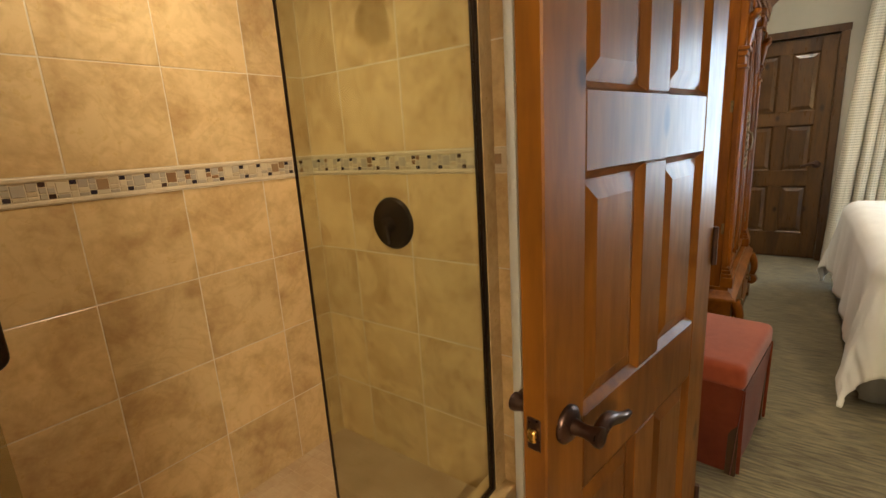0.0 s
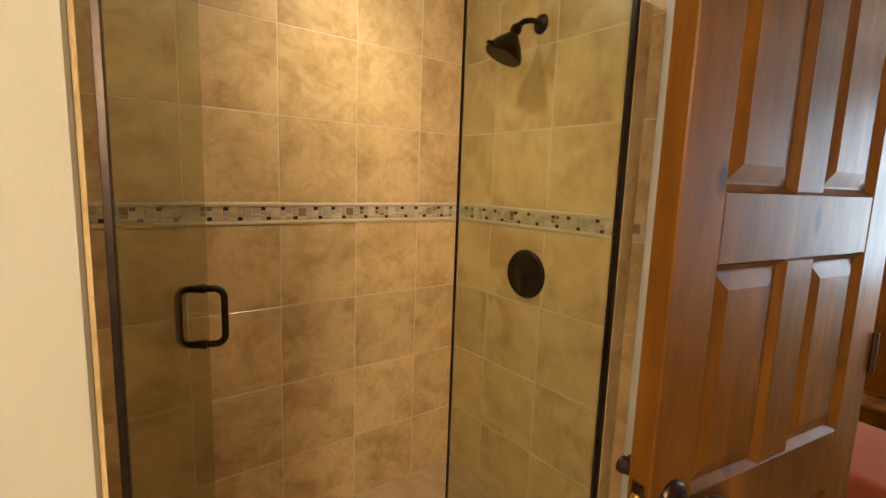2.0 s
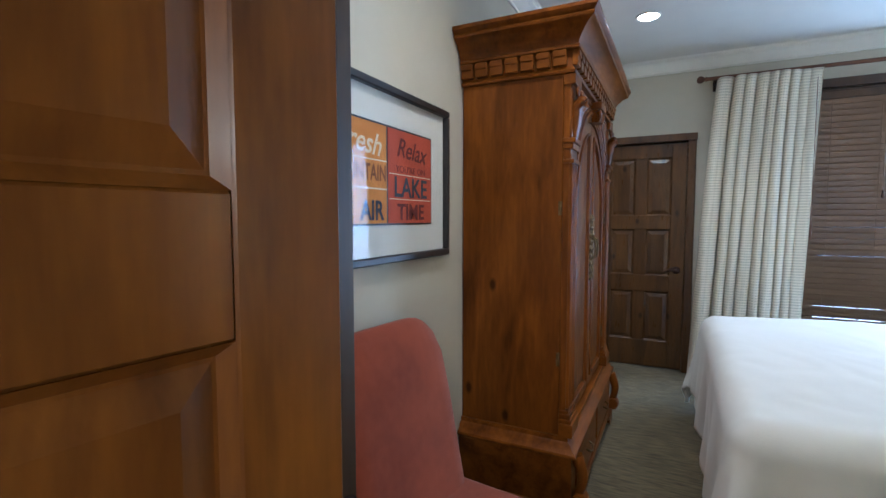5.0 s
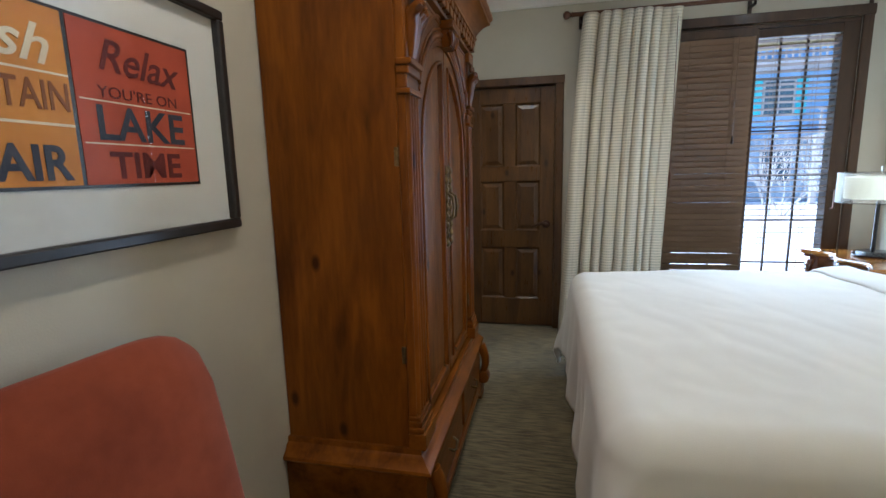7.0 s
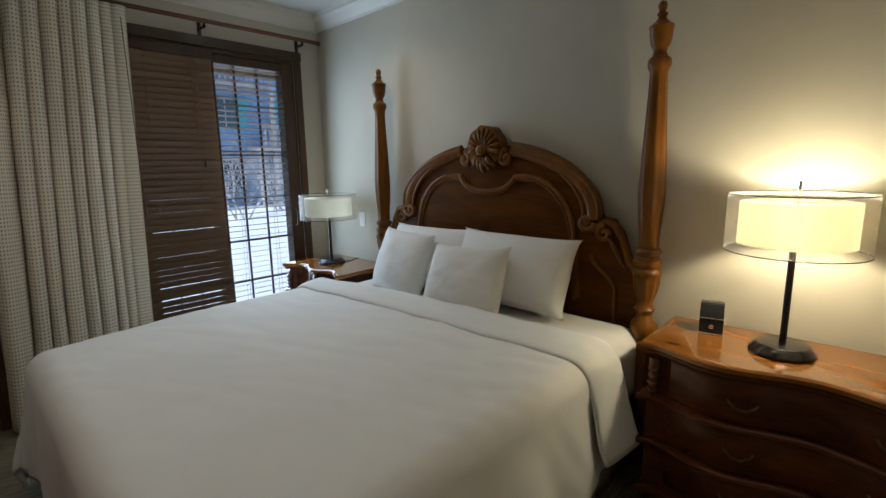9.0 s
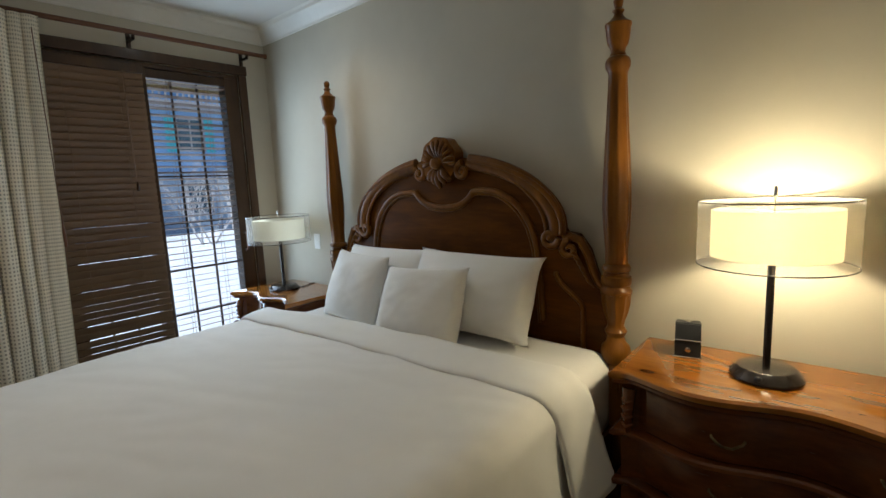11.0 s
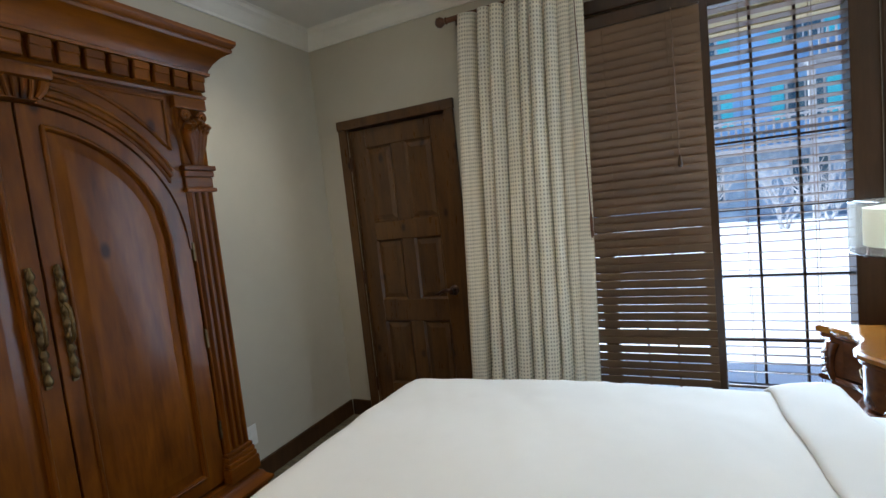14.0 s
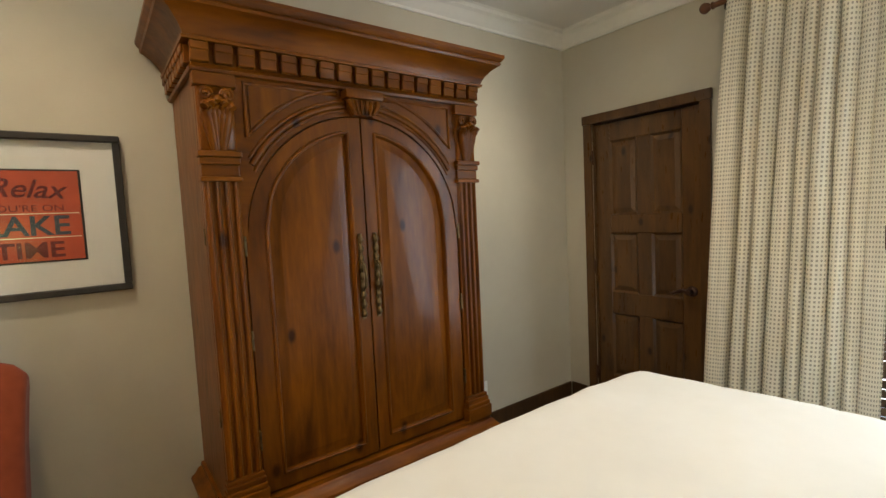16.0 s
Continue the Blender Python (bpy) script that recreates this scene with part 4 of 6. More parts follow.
PX = 3.19
for s in (-1, 1):
    prof = post()
    cut = [i for i, (_, z) in enumerate(prof) if z >= 1.10][0]
    top = [i for i, (_, z) in enumerate(prof) if z >= 1.955][0]
    p = part("post", lathe(bmesh.new(), prof[:cut + 1], Matrix.Translation((PX, s * 0.972, 0)), 40, 0.10, 10, (0.83, 0.968)), BED_POST, bed, "tall turned and fluted bedpost", smooth=40)
    part("shaft", lathe(bmesh.new(), prof[cut:top + 1], Matrix.Translation((PX, s * 0.972, 0)), 48, 0.10, 8, (1.14, 1.88)), BED_POST, p, "fluted tapering shaft", smooth=40)
    part("finial", lathe(bmesh.new(), prof[top:], Matrix.Translation((PX, s * 0.972, 0)), 28), BED_POST, p, smooth=40)
    bm = bmesh.new()
    for k in range(9):
        a = math.pi / 2 + math.pi * (k - 4) / 5.5 * 0.9 + math.pi / 2
        tube(bm, [(PX + 0.061 * math.cos(a), s * 0.972 + 0.061 * math.sin(a), 0.54), (PX + 0.063 * math.cos(a), s * 0.972 + 0.063 * math.sin(a), 0.63)], 0.007, 6)
    part("reeding", bm, BED_POST, p, smooth=60)
    part("side_rail", cube(1.15, PX - 0.05, s * 0.965 - 0.02, s * 0.965 + 0.02, 0.22, 0.38, 0.006), BED_WOOD, bed)

HX = 3.225


def ell(a, w, h, z0):
    return (-w * math.cos(a), z0 + h * math.sin(a))


# main panel: arch between the springs, wings out to the posts
arch = [ell(math.pi * k / 40, 0.730, 0.375, 1.24) for k in range(41)]
outl = [(-0.94, 0.40), (0.94, 0.40), (0.94, 0.98), (0.905, 1.00), (0.88, 1.06), (0.85, 1.15), (0.80, 1.215), (0.74, 1.225)] + [p for p in arch[::-1]] + [(-0.74, 1.225), (-0.80, 1.215), (-0.85, 1.15), (-0.88, 1.06), (-0.905, 1.00), (-0.94, 0.98)]
hb = part("headboard", prism(bmesh.new(), outl, Matrix.Translation((HX, 0, 0)) @ YZ, 0.045), BED_WOOD, bed, "arched panelled headboard", at=pose(0, 0.02, 0))


def volute(cx, cz, r, turn, sign, n=34):
    """Points of a spiral that winds in to (cx, cz)."""
    out = []
    for k in range(n):
        a = turn + sign * 2.6 * math.pi * k / n
        rr = r * (1 - 0.86 * k / n)
        out.append((cx + rr * math.cos(a), cz + rr * math.sin(a)))
    return out


def bead(points, radius, x, parent, name="moulding", flat=1.0):
    bm = bmesh.new()
    tube(bm, [(x, u, v) for u, v in points], radius, 9)
    bmesh.ops.scale(bm, vec=(flat, 1, 1), space=Matrix.Translation((-x, 0, 0)), verts=bm.verts)
    return part(name, bm, BED_POST, parent, smooth=70)


for s in (-1, 1):
    a0, a1 = radians(-4), radians(74)
    half = [(s * 0.700 * math.cos(a0 + (a1 - a0) * k / 30), 1.235 + 0.36 * math.sin(a0 + (a1 - a0) * k / 30)) for k in range(31)]
    bead(half, 0.044, HX - 0.004, hb, "arch_moulding", 0.62)
    outer = [(u * 1.045, v + 0.006) for u, v in half]
    bead(outer, 0.013, HX - 0.022, hb, "arch_bead")
    bead([(u * 0.925, v - 0.012) for u, v in half], 0.010, HX - 0.016, hb, "arch_bead")
    # scroll at the foot and at the top of each arch
    bead(volute(s * 0.670, 1.195, 0.046, 0 if s > 0 else math.pi, -s), [0.020 - 0.008 * k / 34 for k in range(34)], HX - 0.018, hb, "scroll")
    bead(volute(s * 0.155, 1.535, 0.044, math.pi / 2, s), [0.020 - 0.008 * k / 34 for k in range(34)], HX - 0.020, hb, "scroll")
    part("scroll_boss", lathe(bmesh.new(), [(0.016, 0), (0.014, 0.012), (0.004, 0.018)], Matrix.Translation((HX - 0.02, s * 0.670, 1.195)) @ pose(0, 0, 0, 0, -90, 0), 14), BED_POST, hb, smooth=50)
    part("scroll_boss", lathe(bmesh.new(), [(0.016, 0), (0.014, 0.012), (0.004, 0.018)], Matrix.Translation((HX - 0.022, s * 0.155, 1.535)) @ pose(0, 0, 0, 0, -90, 0), 14), BED_POST, hb, smooth=50)
    # wing: carved scroll with leaves, and its own moulding
    wing = [(s * 0.735, 1.19), (s * 0.77, 1.205), (s * 0.815, 1.19), (s * 0.855, 1.12), (s * 0.88, 1.045), (s * 0.90, 1.0), (s * 0.935, 0.975)]
    bead(wing, 0.020, HX - 0.004, hb, "wing_moulding")
    bead(volute(s * 0.765, 1.145, 0.045, math.pi / 2, s), [0.017 - 0.007 * k / 34 for k in range(34)], HX - 0.014, hb, "scroll")
    bead([(s * 0.69, 1.03), (s * 0.70, 1.0), (s * 0.73, 0.965), (s * 0.775, 0.93), (s * 0.815, 0.895), (s * 0.828, 0.86), (s * 0.828, 0.55)], 0.012, HX - 0.004, hb, "wing_moulding")
    bm = bmesh.new()
    for k in range(6):
        t = k / 5
        c = Vector((HX - 0.012, s * (0.79 + 0.075 * t), 1.135 - 0.13 * t))
        tube(bm, [c + Vector((0.0, s * -0.018, 0.012)), c + Vector((-0.014, 0, 0.0)), c + Vector((-0.004, s * 0.020, -0.026))], [0.006, 0.014 - 0.005 * t, 0.003], 7)
    part("leaf_carving", bm, BED_POST, hb, "carved leaves", smooth=60)
# serpentine moulding of the inner panel
ser = [(-0.62, 0.78), (-0.60, 1.05), (-0.585, 1.16), (-0.545, 1.27), (-0.47, 1.36), (-0.37, 1.415), (-0.27, 1.428), (-0.215, 1.425), (-0.20, 1.41), (-0.175, 1.385), (-0.12, 1.355), (-0.06, 1.342), (0, 1.338)]
ser = ser + [(-u, v) for u, v in ser[-2::-1]]
smooth_line = []
for i in range(len(ser) - 1):
    p0, p1, p2, p3 = (Vector(ser[max(i - 1, 0)]), Vector(ser[i]), Vector(ser[i + 1]), Vector(ser[min(i + 2, len(ser) - 1)]))
    for k in range(5):
        t = k / 5
        smooth_line.append(tuple(0.5 * ((2 * p1) + (p2 - p0) * t + (2 * p0 - 5 * p1 + 4 * p2 - p3) * t * t + (3 * p1 - p0 - 3 * p2 + p3) * t ** 3)))
bead(smooth_line, 0.017, HX - 0.002, hb, "panel_moulding")
bead([(u * 0.965, v - 0.018) for u, v in smooth_line], 0.008, HX - 0.002, hb, "panel_bead")
# shell crest with hanging leaves
bm = prism(bmesh.new(), [(0.125 * math.cos(a) * (1 + 0.03 * math.cos(9 * a)), 1.60 + 0.128 * math.sin(a) * (1 + 0.03 * math.cos(9 * a))) for a in [2 * math.pi * k / 48 for k in range(48)]], Matrix.Translation((HX - 0.034, 0, 0)) @ YZ, 0.07)
lathe(bm, [(0.034, 0), (0.030, 0.022), (0.012, 0.034)], Matrix.Translation((HX - 0.050, 0, 1.585)) @ pose(0, 0, 0, 0, -90, 0), 18)
shell = part("shell_crest", bm, BED_POST, bed, "carved shell crest", smooth=50, at=pose(0, 0.02, 0))
for k in range(11):
    a = radians(-8 + 196 * k / 10)
    rib = tube(bmesh.new(), [(HX - 0.03 - 0.016 * math.sin(math.pi * j / 6), (0.030 + 0.080 * j / 6) * math.cos(a), 1.592 + (0.028 + 0.088 * j / 6) * math.sin(a)) for j in range(7)], [0.006 + 0.008 * j / 6 for j in range(7)], 7)
    part("rib", rib, BED_POST, shell, smooth=50)
bm = bmesh.new()
for k in range(5):
    a = (k - 2) / 2
    tube(bm, [(HX - 0.022 - 0.022 * math.sin(math.pi * j / 8), a * (0.022 + 0.058 * (j / 8) ** 1.2), 1.565 - (0.115 - 0.03 * abs(a)) * j / 8 + (0.018 * abs(a) * (j / 8) ** 3)) for j in range(9)], [0.008 + 0.013 * math.sin(math.pi * (j + 0.5) / 9.5) for j in range(9)], 8)
part("hanging_leaves", bm, BED_POST, shell, "carved acanthus leaves", smooth=60)

# mattress and box under the linen
single("box_spring", cube(1.10, 3.14, BY - 0.94, BY + 0.94, 0.16, 0.40, 0.03, 3), SKIRT, "grey covered box spring under the mattress", "box spring", smooth=60)
single("mattress", cube(1.09, 3.15, BY - 0.955, BY + 0.955, 0.40, 0.675, 0.06, 4), LINEN, "thick mattress in a fitted white sheet", "mattress", smooth=60)
for i, (x, y) in enumerate(((1.2, -0.85), (1.2, 0.85), (2.9, -0.85), (2.9, 0.85), (2.0, 0))):
    part("bed_foot", cube(x - 0.03, x + 0.03, y - 0.03, y + 0.03, 0, 0.17, 0.004), DARK_WOOD, bed)


def bed_skirt():
    bm = bmesh.new()
    path = []
    x0, x1, h = 1.105, 3.12, 0.945
    for k in range(80):
        path.append((x1 - (x1 - x0) * k / 80, -h))
    for k in range(80):
        path.append((x0, -h + 2 * h * k / 80))
    for k in range(81):
        path.append((x0 + (x1 - x0) * k / 80, h))
    lo, hi = [], []
    for i, (x, y) in enumerate(path):
        d = 0.010 * math.sin(i * 0.9) + 0.010 * noise.noise((i * 0.2, 0, 0))
        dx, dy = (-(d + 0.01), 0) if 80 <= i < 160 else (0, (d + 0.01) * (-1 if i < 80 else 1))
        hi.append(bm.verts.new((x + dx * 0.3, y + dy * 0.3, 0.38)))
        lo.append(bm.verts.new((x + dx, y + dy, 0.02)))
    for i in range(len(lo) - 1):
        bm.faces.new((lo[i], lo[i + 1], hi[i + 1], hi[i]))
    return bm


sk = single("bed_skirt", bed_skirt(), SKIRT, "gathered grey cloth skirt round the bed base", "bed skirt", pose(0, BY, 0), smooth=180)
sk.modifiers.new("thickness", "SOLIDIFY").thickness = 0.003


def drape(x_head, x_foot, half, z_top, drop, nx, ny, wrinkle, seed, flare=0.10, dome=0.02, foot=True, uneven=0.03, pull=0.0):
    """A sheet over the mattress: flat on top, rounded over the edges and hanging with soft folds. Local y is across the bed."""
    bm = bmesh.new()
    r = 0.10
    lx = (x_head - x_foot) + (drop if foot else 0)
    ly = 2 * (half + drop)
    grid = []
    for i in range(nx + 1):
        row = []
        sx = i / nx * lx                      # from the head end towards the foot
        for j in range(ny + 1):
            sy = -half - drop + ly * j / ny
            ex = max(0.0, sx - (x_head - x_foot - r)) if foot else 0.0
            ey = max(0.0, abs(sy) - (half - r))
            e = math.hypot(ex, ey)
            cx = min(sx, x_head - x_foot - r) if foot else sx
            cy = max(-half + r, min(half - r, sy))
            dx, dy = (ex / e, ey / e * (1 if sy > 0 else -1)) if e > 1e-6 else (0, 0)
            corner = 0.0
            if e > 1e-6:
                corner = 4 * abs(dx * dy) ** 1.0 * 0.5
            quarter = r * math.pi / 2
            if e < quarter:
                o, dz = r * math.sin(e / r), r * (1 - math.cos(e / r))
            else:
                hang = e - quarter
                hang *= 1 - 0.10 * corner
                run = (sx if ey > ex else sy)
                fold = noise.noise((run * 3.2 + seed, hang * 0.8, seed)) * 0.8 + 0.45 * noise.noise((run * 11 + 4 * hang, hang * 1.5, seed + 6)) + 0.4 * math.sin(run * 17 + seed + 3 * noise.noise((run, seed, 0)))
                amt = min(1, hang / 0.35)
                o = r + flare * hang * (0.5 + corner) + amt * 0.040 * fold * (1 - corner * 0.3) + 0.05 * corner * amt
                dz = r + hang * (1.0 - 0.06 * corner) + uneven * amt * noise.noise((run * 1.6, seed, 4))
            x = x_head - cx - dx * o
            if e > quarter and pull:
                x += pull * hang * max(0.0, 1 - sx / 0.9)
            y = cy + dy * o
            z = z_top - dz + dome * (1 - (cy / half) ** 2) * (1 if e < 1e-6 else 1)
            sag = max(0.0, min(1.0, (1.95 - x) / 0.9))
            z -= 0.030 * sag * sag * (3 - 2 * sag)
            w = noise.noise((x * 1.5, y * 1.5, seed)) * 0.006 + noise.noise((x * 4, y * 5, seed + 2)) * 0.0025 + abs(noise.noise((x * 7 + 3 * y, y * 3, seed))) * wrinkle * 0.004 + (0.003 * noise.noise((x * 9 - 4 * y, y * 9 + 5 * x, seed)) if abs(y) > half * 0.72 or x < x_foot + 0.2 else 0)
            row.append(bm.verts.new((x, y, z + w)))
        grid.append(row)
    for i in range(nx):
        for j in range(ny):
            bm.faces.new((grid[i][j], grid[i + 1][j], grid[i + 1][j + 1], grid[i][j + 1]))
    return bm


def soft(ob, thick):
    ob.modifiers.new("thickness", "SOLIDIFY").thickness = thick
    return ob


soft(single("bed_sheet", drape(3.16, 1.6, 0.968, 0.692, 0.26, 50, 70, 1.5, 5.0, 0.02, 0.012, foot=False), LINEN, "smooth white sheet tucked over the mattress head", "sheet", pose(0, BY, 0), smooth=180), 0.004)
duvet = thing("duvet", "plump white duvet hanging over the bed, its head end folded back", "duvet", pose(0, BY, 0))
soft(part("cover", drape(2.64, 1.075, 1.005, 0.735, 0.50, 120, 150, 1.6, 11.0, 0.10, 0.022, pull=0.30), LINEN, duvet, smooth=180), 0.02)


def turned_edge():
    """The folded-back head end of the duvet: a soft roll across the bed that hangs down at both sides."""
    bm = bmesh.new()
    n, m = 90, 14
    rows = []
    half, r, drop = 1.015, 0.10, 0.42
    total = 2 * (half + drop)
    for i in range(n + 1):
        s = -half - drop + total * i / n
        e = max(0, abs(s) - (half - r))
        sg = 1 if s > 0 else -1
        q = r * math.pi / 2
        if e == 0:
            y, z, ny_, nz = s, 0.752, 0, 1
        elif e < q:
            y, z, ny_, nz = sg * (half - r + r * math.sin(e / r)), 0.752 - r * (1 - math.cos(e / r)), sg * math.sin(e / r), math.cos(e / r)
        else:
            h = e - q
            y, z, ny_, nz = sg * (half + 0.16 * h), 0.752 - r - h, sg, 0.1
        z += 0.018 * (1 - min(1, (s / half) ** 2))
        row = []
        wob = 0.03 * noise.noise((s * 1.4, 2, 9)) + 0.012 * noise.noise((s * 5, 1, 3))
        wid = 0.225 - 0.03 * max(-1, min(1, s / half)) + 0.02 * noise.noise((s * 2, 7, 1))
        if abs(s) > half:
            wid += 0.10 * (abs(s) - half)
        for k in range(m + 1):
            a = k / m
            x = 2.475 - 0.045 * max(-1, min(1, s / half)) + 0.22 * max(0.0, abs(s) - half) + wob + wid * a
            t = -0.010 + 0.040 * (a ** 0.6 if a < 0.8 else 0.875 * math.sqrt(max(0.0, 1 - ((a - 0.8) / 0.2) ** 2))) + 0.006 * noise.noise((x * 9, s * 6, 2))
            row.append(bm.verts.new((x, y + ny_ * t, z + nz * t)))
        rows.append(row)
    for a, b in zip(rows, rows[1:]):
        for k in range(m):
            bm.faces.new((a[k], a[k + 1], b[k + 1], b[k]))
    return bm


soft(part("turned_back_edge", turned_edge(), LINEN, duvet, "folded-back edge of the white duvet", smooth=180), 0.012)


def pillow(w, h, t, seed, ears=0.075):
    """A stuffed pillow in the local x (width), z (height) plane, with pointed corners and seams."""
    bm = bmesh.new()
    n = 26
    sides = {}
    for s in (-1, 1):
        g = []
        for i in range(n + 1):
            row = []
            for j in range(n + 1):
                u, v = 2 * i / n - 1, 2 * j / n - 1
                pinch = 1 - ears * (1 - abs(u) ** 4) * abs(v) ** 4
                pinch2 = 1 - ears * (1 - abs(v) ** 4) * abs(u) ** 4
                body = (max(0, 1 - abs(u) ** 2.2) * max(0, 1 - abs(v) ** 2.2)) ** 0.45
                sag = 1.0 - 0.18 * v
                y = s * (0.004 + t / 2 * body * sag) + 0.010 * noise.noise((u * 2, v * 2, seed)) * body + 0.005 * noise.noise((u * 6, v * 5, seed)) * body + 0.008 * abs(noise.noise((u * 5 - v * 3, v * 2.5, seed + 4))) * body
                key = (i, j)
                if s == 1 and (i in (0, n) or j in (0, n)):
                    row.append(sides[key])
                else:
                    vert = bm.verts.new((u * w / 2 * pinch2, y if not (i in (0, n) or j in (0, n)) else 0.006 * noise.noise((u * 3, v * 3, seed)), v * h / 2 * pinch))
                    row.append(vert)
                    sides.setdefault(key, vert)
            g.append(row)
        for i in range(n):
            for j in range(n):
                bm.faces.new((g[i][j], g[i + 1][j], g[i + 1][j + 1], g[i][j + 1]))
    return bm


def put_pillow(name, label, w, h, t, x, y, z, lean, turn, seed, roll=0.0):
    m = Matrix.Translation((x, y, z)) @ pose(0, 0, 0, 0, 0, -90 + turn) @ pose(0, 0, 0, -lean, 0, 0) @ pose(0, 0, 0, 0, roll, 0)
    return single(name, pillow(w, h, t, seed), LINEN, label, "pillow", m, group="pillows on the bed", smooth=180)


put_pillow("pillow", "large white pillow propped against the headboard", 0.76, 0.43, 0.24, 3.03, 5.205, 0.925, 25, 3, 1.0, 1)
put_pillow("pillow", "large white pillow behind a square cushion", 0.76, 0.44, 0.22, 3.06, 5.88, 0.905, 20, -3, 2.0, -1)
put_pillow("cushion", "square white cushion leaning on a pillow", 0.49, 0.43, 0.17, 2.92, 5.975, 0.885, 20, -4, 3.0, 2)
put_pillow("cushion", "square white cushion in the middle of the bed", 0.50, 0.39, 0.18, 2.80, 5.335, 0.895, 26, 5, 4.0, -3)


# ---- nightstands ----
def nightstand(label, y, wide, swell):
    """A bombe chest: serpentine front towards -x, three moulded drawers, a waxed top. The back is at local x = 0."""
    ns = thing("nightstand", label, "nightstand", pose(3.272, y, 0), group="nightstands beside the bed")
    h = wide / 2

    def front(k, off=0.0, z=0.0):
        """How far the front stands out at k = -1..1 across the width."""
        return -(0.428 + swell * math.cos(2 * math.pi * (abs(k) - 0.5)) + (0.03 if abs(k) > 0.9 else 0) * (abs(k) - 0.9) / 0.1 + off)

    def slab(off, side, z0, z1, curve=0.0):
        bm = bmesh.new()
        n = 40
        loops = []
        steps = [(z0, -curve), (z0 + (z1 - z0) * 0.25, 0), (z0 + (z1 - z0) * 0.75, 0), (z1, -curve)] if curve else [(z0, 0), (z1, 0)]
        for z, c in steps:
            loop = [bm.verts.new((front(-1 + 2 * k / n, off + c), (h + side + c) * (-1 + 2 * k / n), z)) for k in range(n + 1)]
            loop += [bm.verts.new((0, h + side + c, z)), bm.verts.new((0, -h - side - c, z))]
            loops.append(loop)
        for a, b in zip(loops, loops[1:]):
            for i in range(len(a)):
                bm.faces.new((a[i], a[(i + 1) % len(a)], b[(i + 1) % len(a)], b[i]))
        bm.faces.new(loops[0][::-1])
        bm.faces.new(loops[-1])
        return bm

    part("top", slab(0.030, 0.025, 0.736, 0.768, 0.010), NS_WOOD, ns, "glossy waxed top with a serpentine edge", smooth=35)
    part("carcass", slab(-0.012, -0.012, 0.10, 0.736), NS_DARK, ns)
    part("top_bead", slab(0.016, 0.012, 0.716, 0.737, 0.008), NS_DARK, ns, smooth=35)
    z = 0.715
    for k, hh in enumerate((0.185, 0.20, 0.19)):
        bm = bmesh.new()
        n = 28
        cols = []
        for i in range(n + 1):
            u = -0.84 + 1.68 * i / n
            cols.append([bm.verts.new((front(u, 0.004 if 0 < j < 3 else -0.006), (h - 0.012) * u, z - (0, 0.012, hh - 0.024, hh - 0.012)[j])) for j in range(4)])
        for a, b in zip(cols, cols[1:]):
            for j in range(3):
                bm.faces.new((a[j], b[j], b[j + 1], a[j + 1]))
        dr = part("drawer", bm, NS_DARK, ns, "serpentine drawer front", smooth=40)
        for uu in (-0.36, 0.36):
            c = h * uu
            fx = front(uu, 0.006)
            part("pull", tube(bmesh.new(), [(fx, c - 0.048, z - hh * 0.42), (fx - 0.016, c - 0.042, z - hh * 0.46), (fx - 0.020, c - 0.015, z - hh * 0.56), (fx - 0.020, c + 0.015, z - hh * 0.56), (fx - 0.016, c + 0.042, z - hh * 0.46), (fx, c + 0.048, z - hh * 0.42)], 0.0042, 8), OLD_BRASS, dr, "curved aged brass pull", smooth=70)
        z -= hh
        if k < 2:
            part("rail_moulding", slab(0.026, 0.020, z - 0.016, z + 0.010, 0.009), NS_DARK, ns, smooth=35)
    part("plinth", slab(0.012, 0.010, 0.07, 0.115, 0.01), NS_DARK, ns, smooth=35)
    for s in (-1, 1):
        for x in (-0.38, -0.05):
            part("foot", lathe(bmesh.new(), [(0.022, 0), (0.034, 0.012), (0.036, 0.035), (0.026, 0.055), (0.034, 0.075)], Matrix.Translation((x, s * (h - 0.05), 0)), 16), NS_DARK, ns, smooth=40)
        bm = bmesh.new()
        tube(bm, [(front(0.93, 0.006 + 0.016 * math.sin(j / 10 * math.pi)), s * h * 0.93, 0.70 - 0.18 * j / 10) for j in range(11)], [0.026 - 0.014 * j / 10 for j in range(11)], 10)
        for j in range(4):
            tube(bm, [(front(0.93, 0.028), s * h * 0.93 - 0.02, 0.665 - 0.03 * j), (front(0.93, 0.042), s * h * 0.93, 0.655 - 0.03 * j), (front(0.93, 0.028), s * h * 0.93 + 0.02, 0.665 - 0.03 * j)], [0.005, 0.009, 0.005], 6)
        part("corner_carving", bm, NS_DARK, ns, "carved corner bracket", smooth=60)
    return ns


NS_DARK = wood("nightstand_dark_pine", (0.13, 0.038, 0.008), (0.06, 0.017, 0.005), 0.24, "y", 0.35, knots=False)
nightstand("waxed pine nightstand with serpentine drawers, holding a lit lamp", 3.825, 1.13, 0.034)
nightstand("waxed pine nightstand with serpentine drawers beside the window", 6.87, 0.70, -0.034).scale = (1, 1, 0.964)


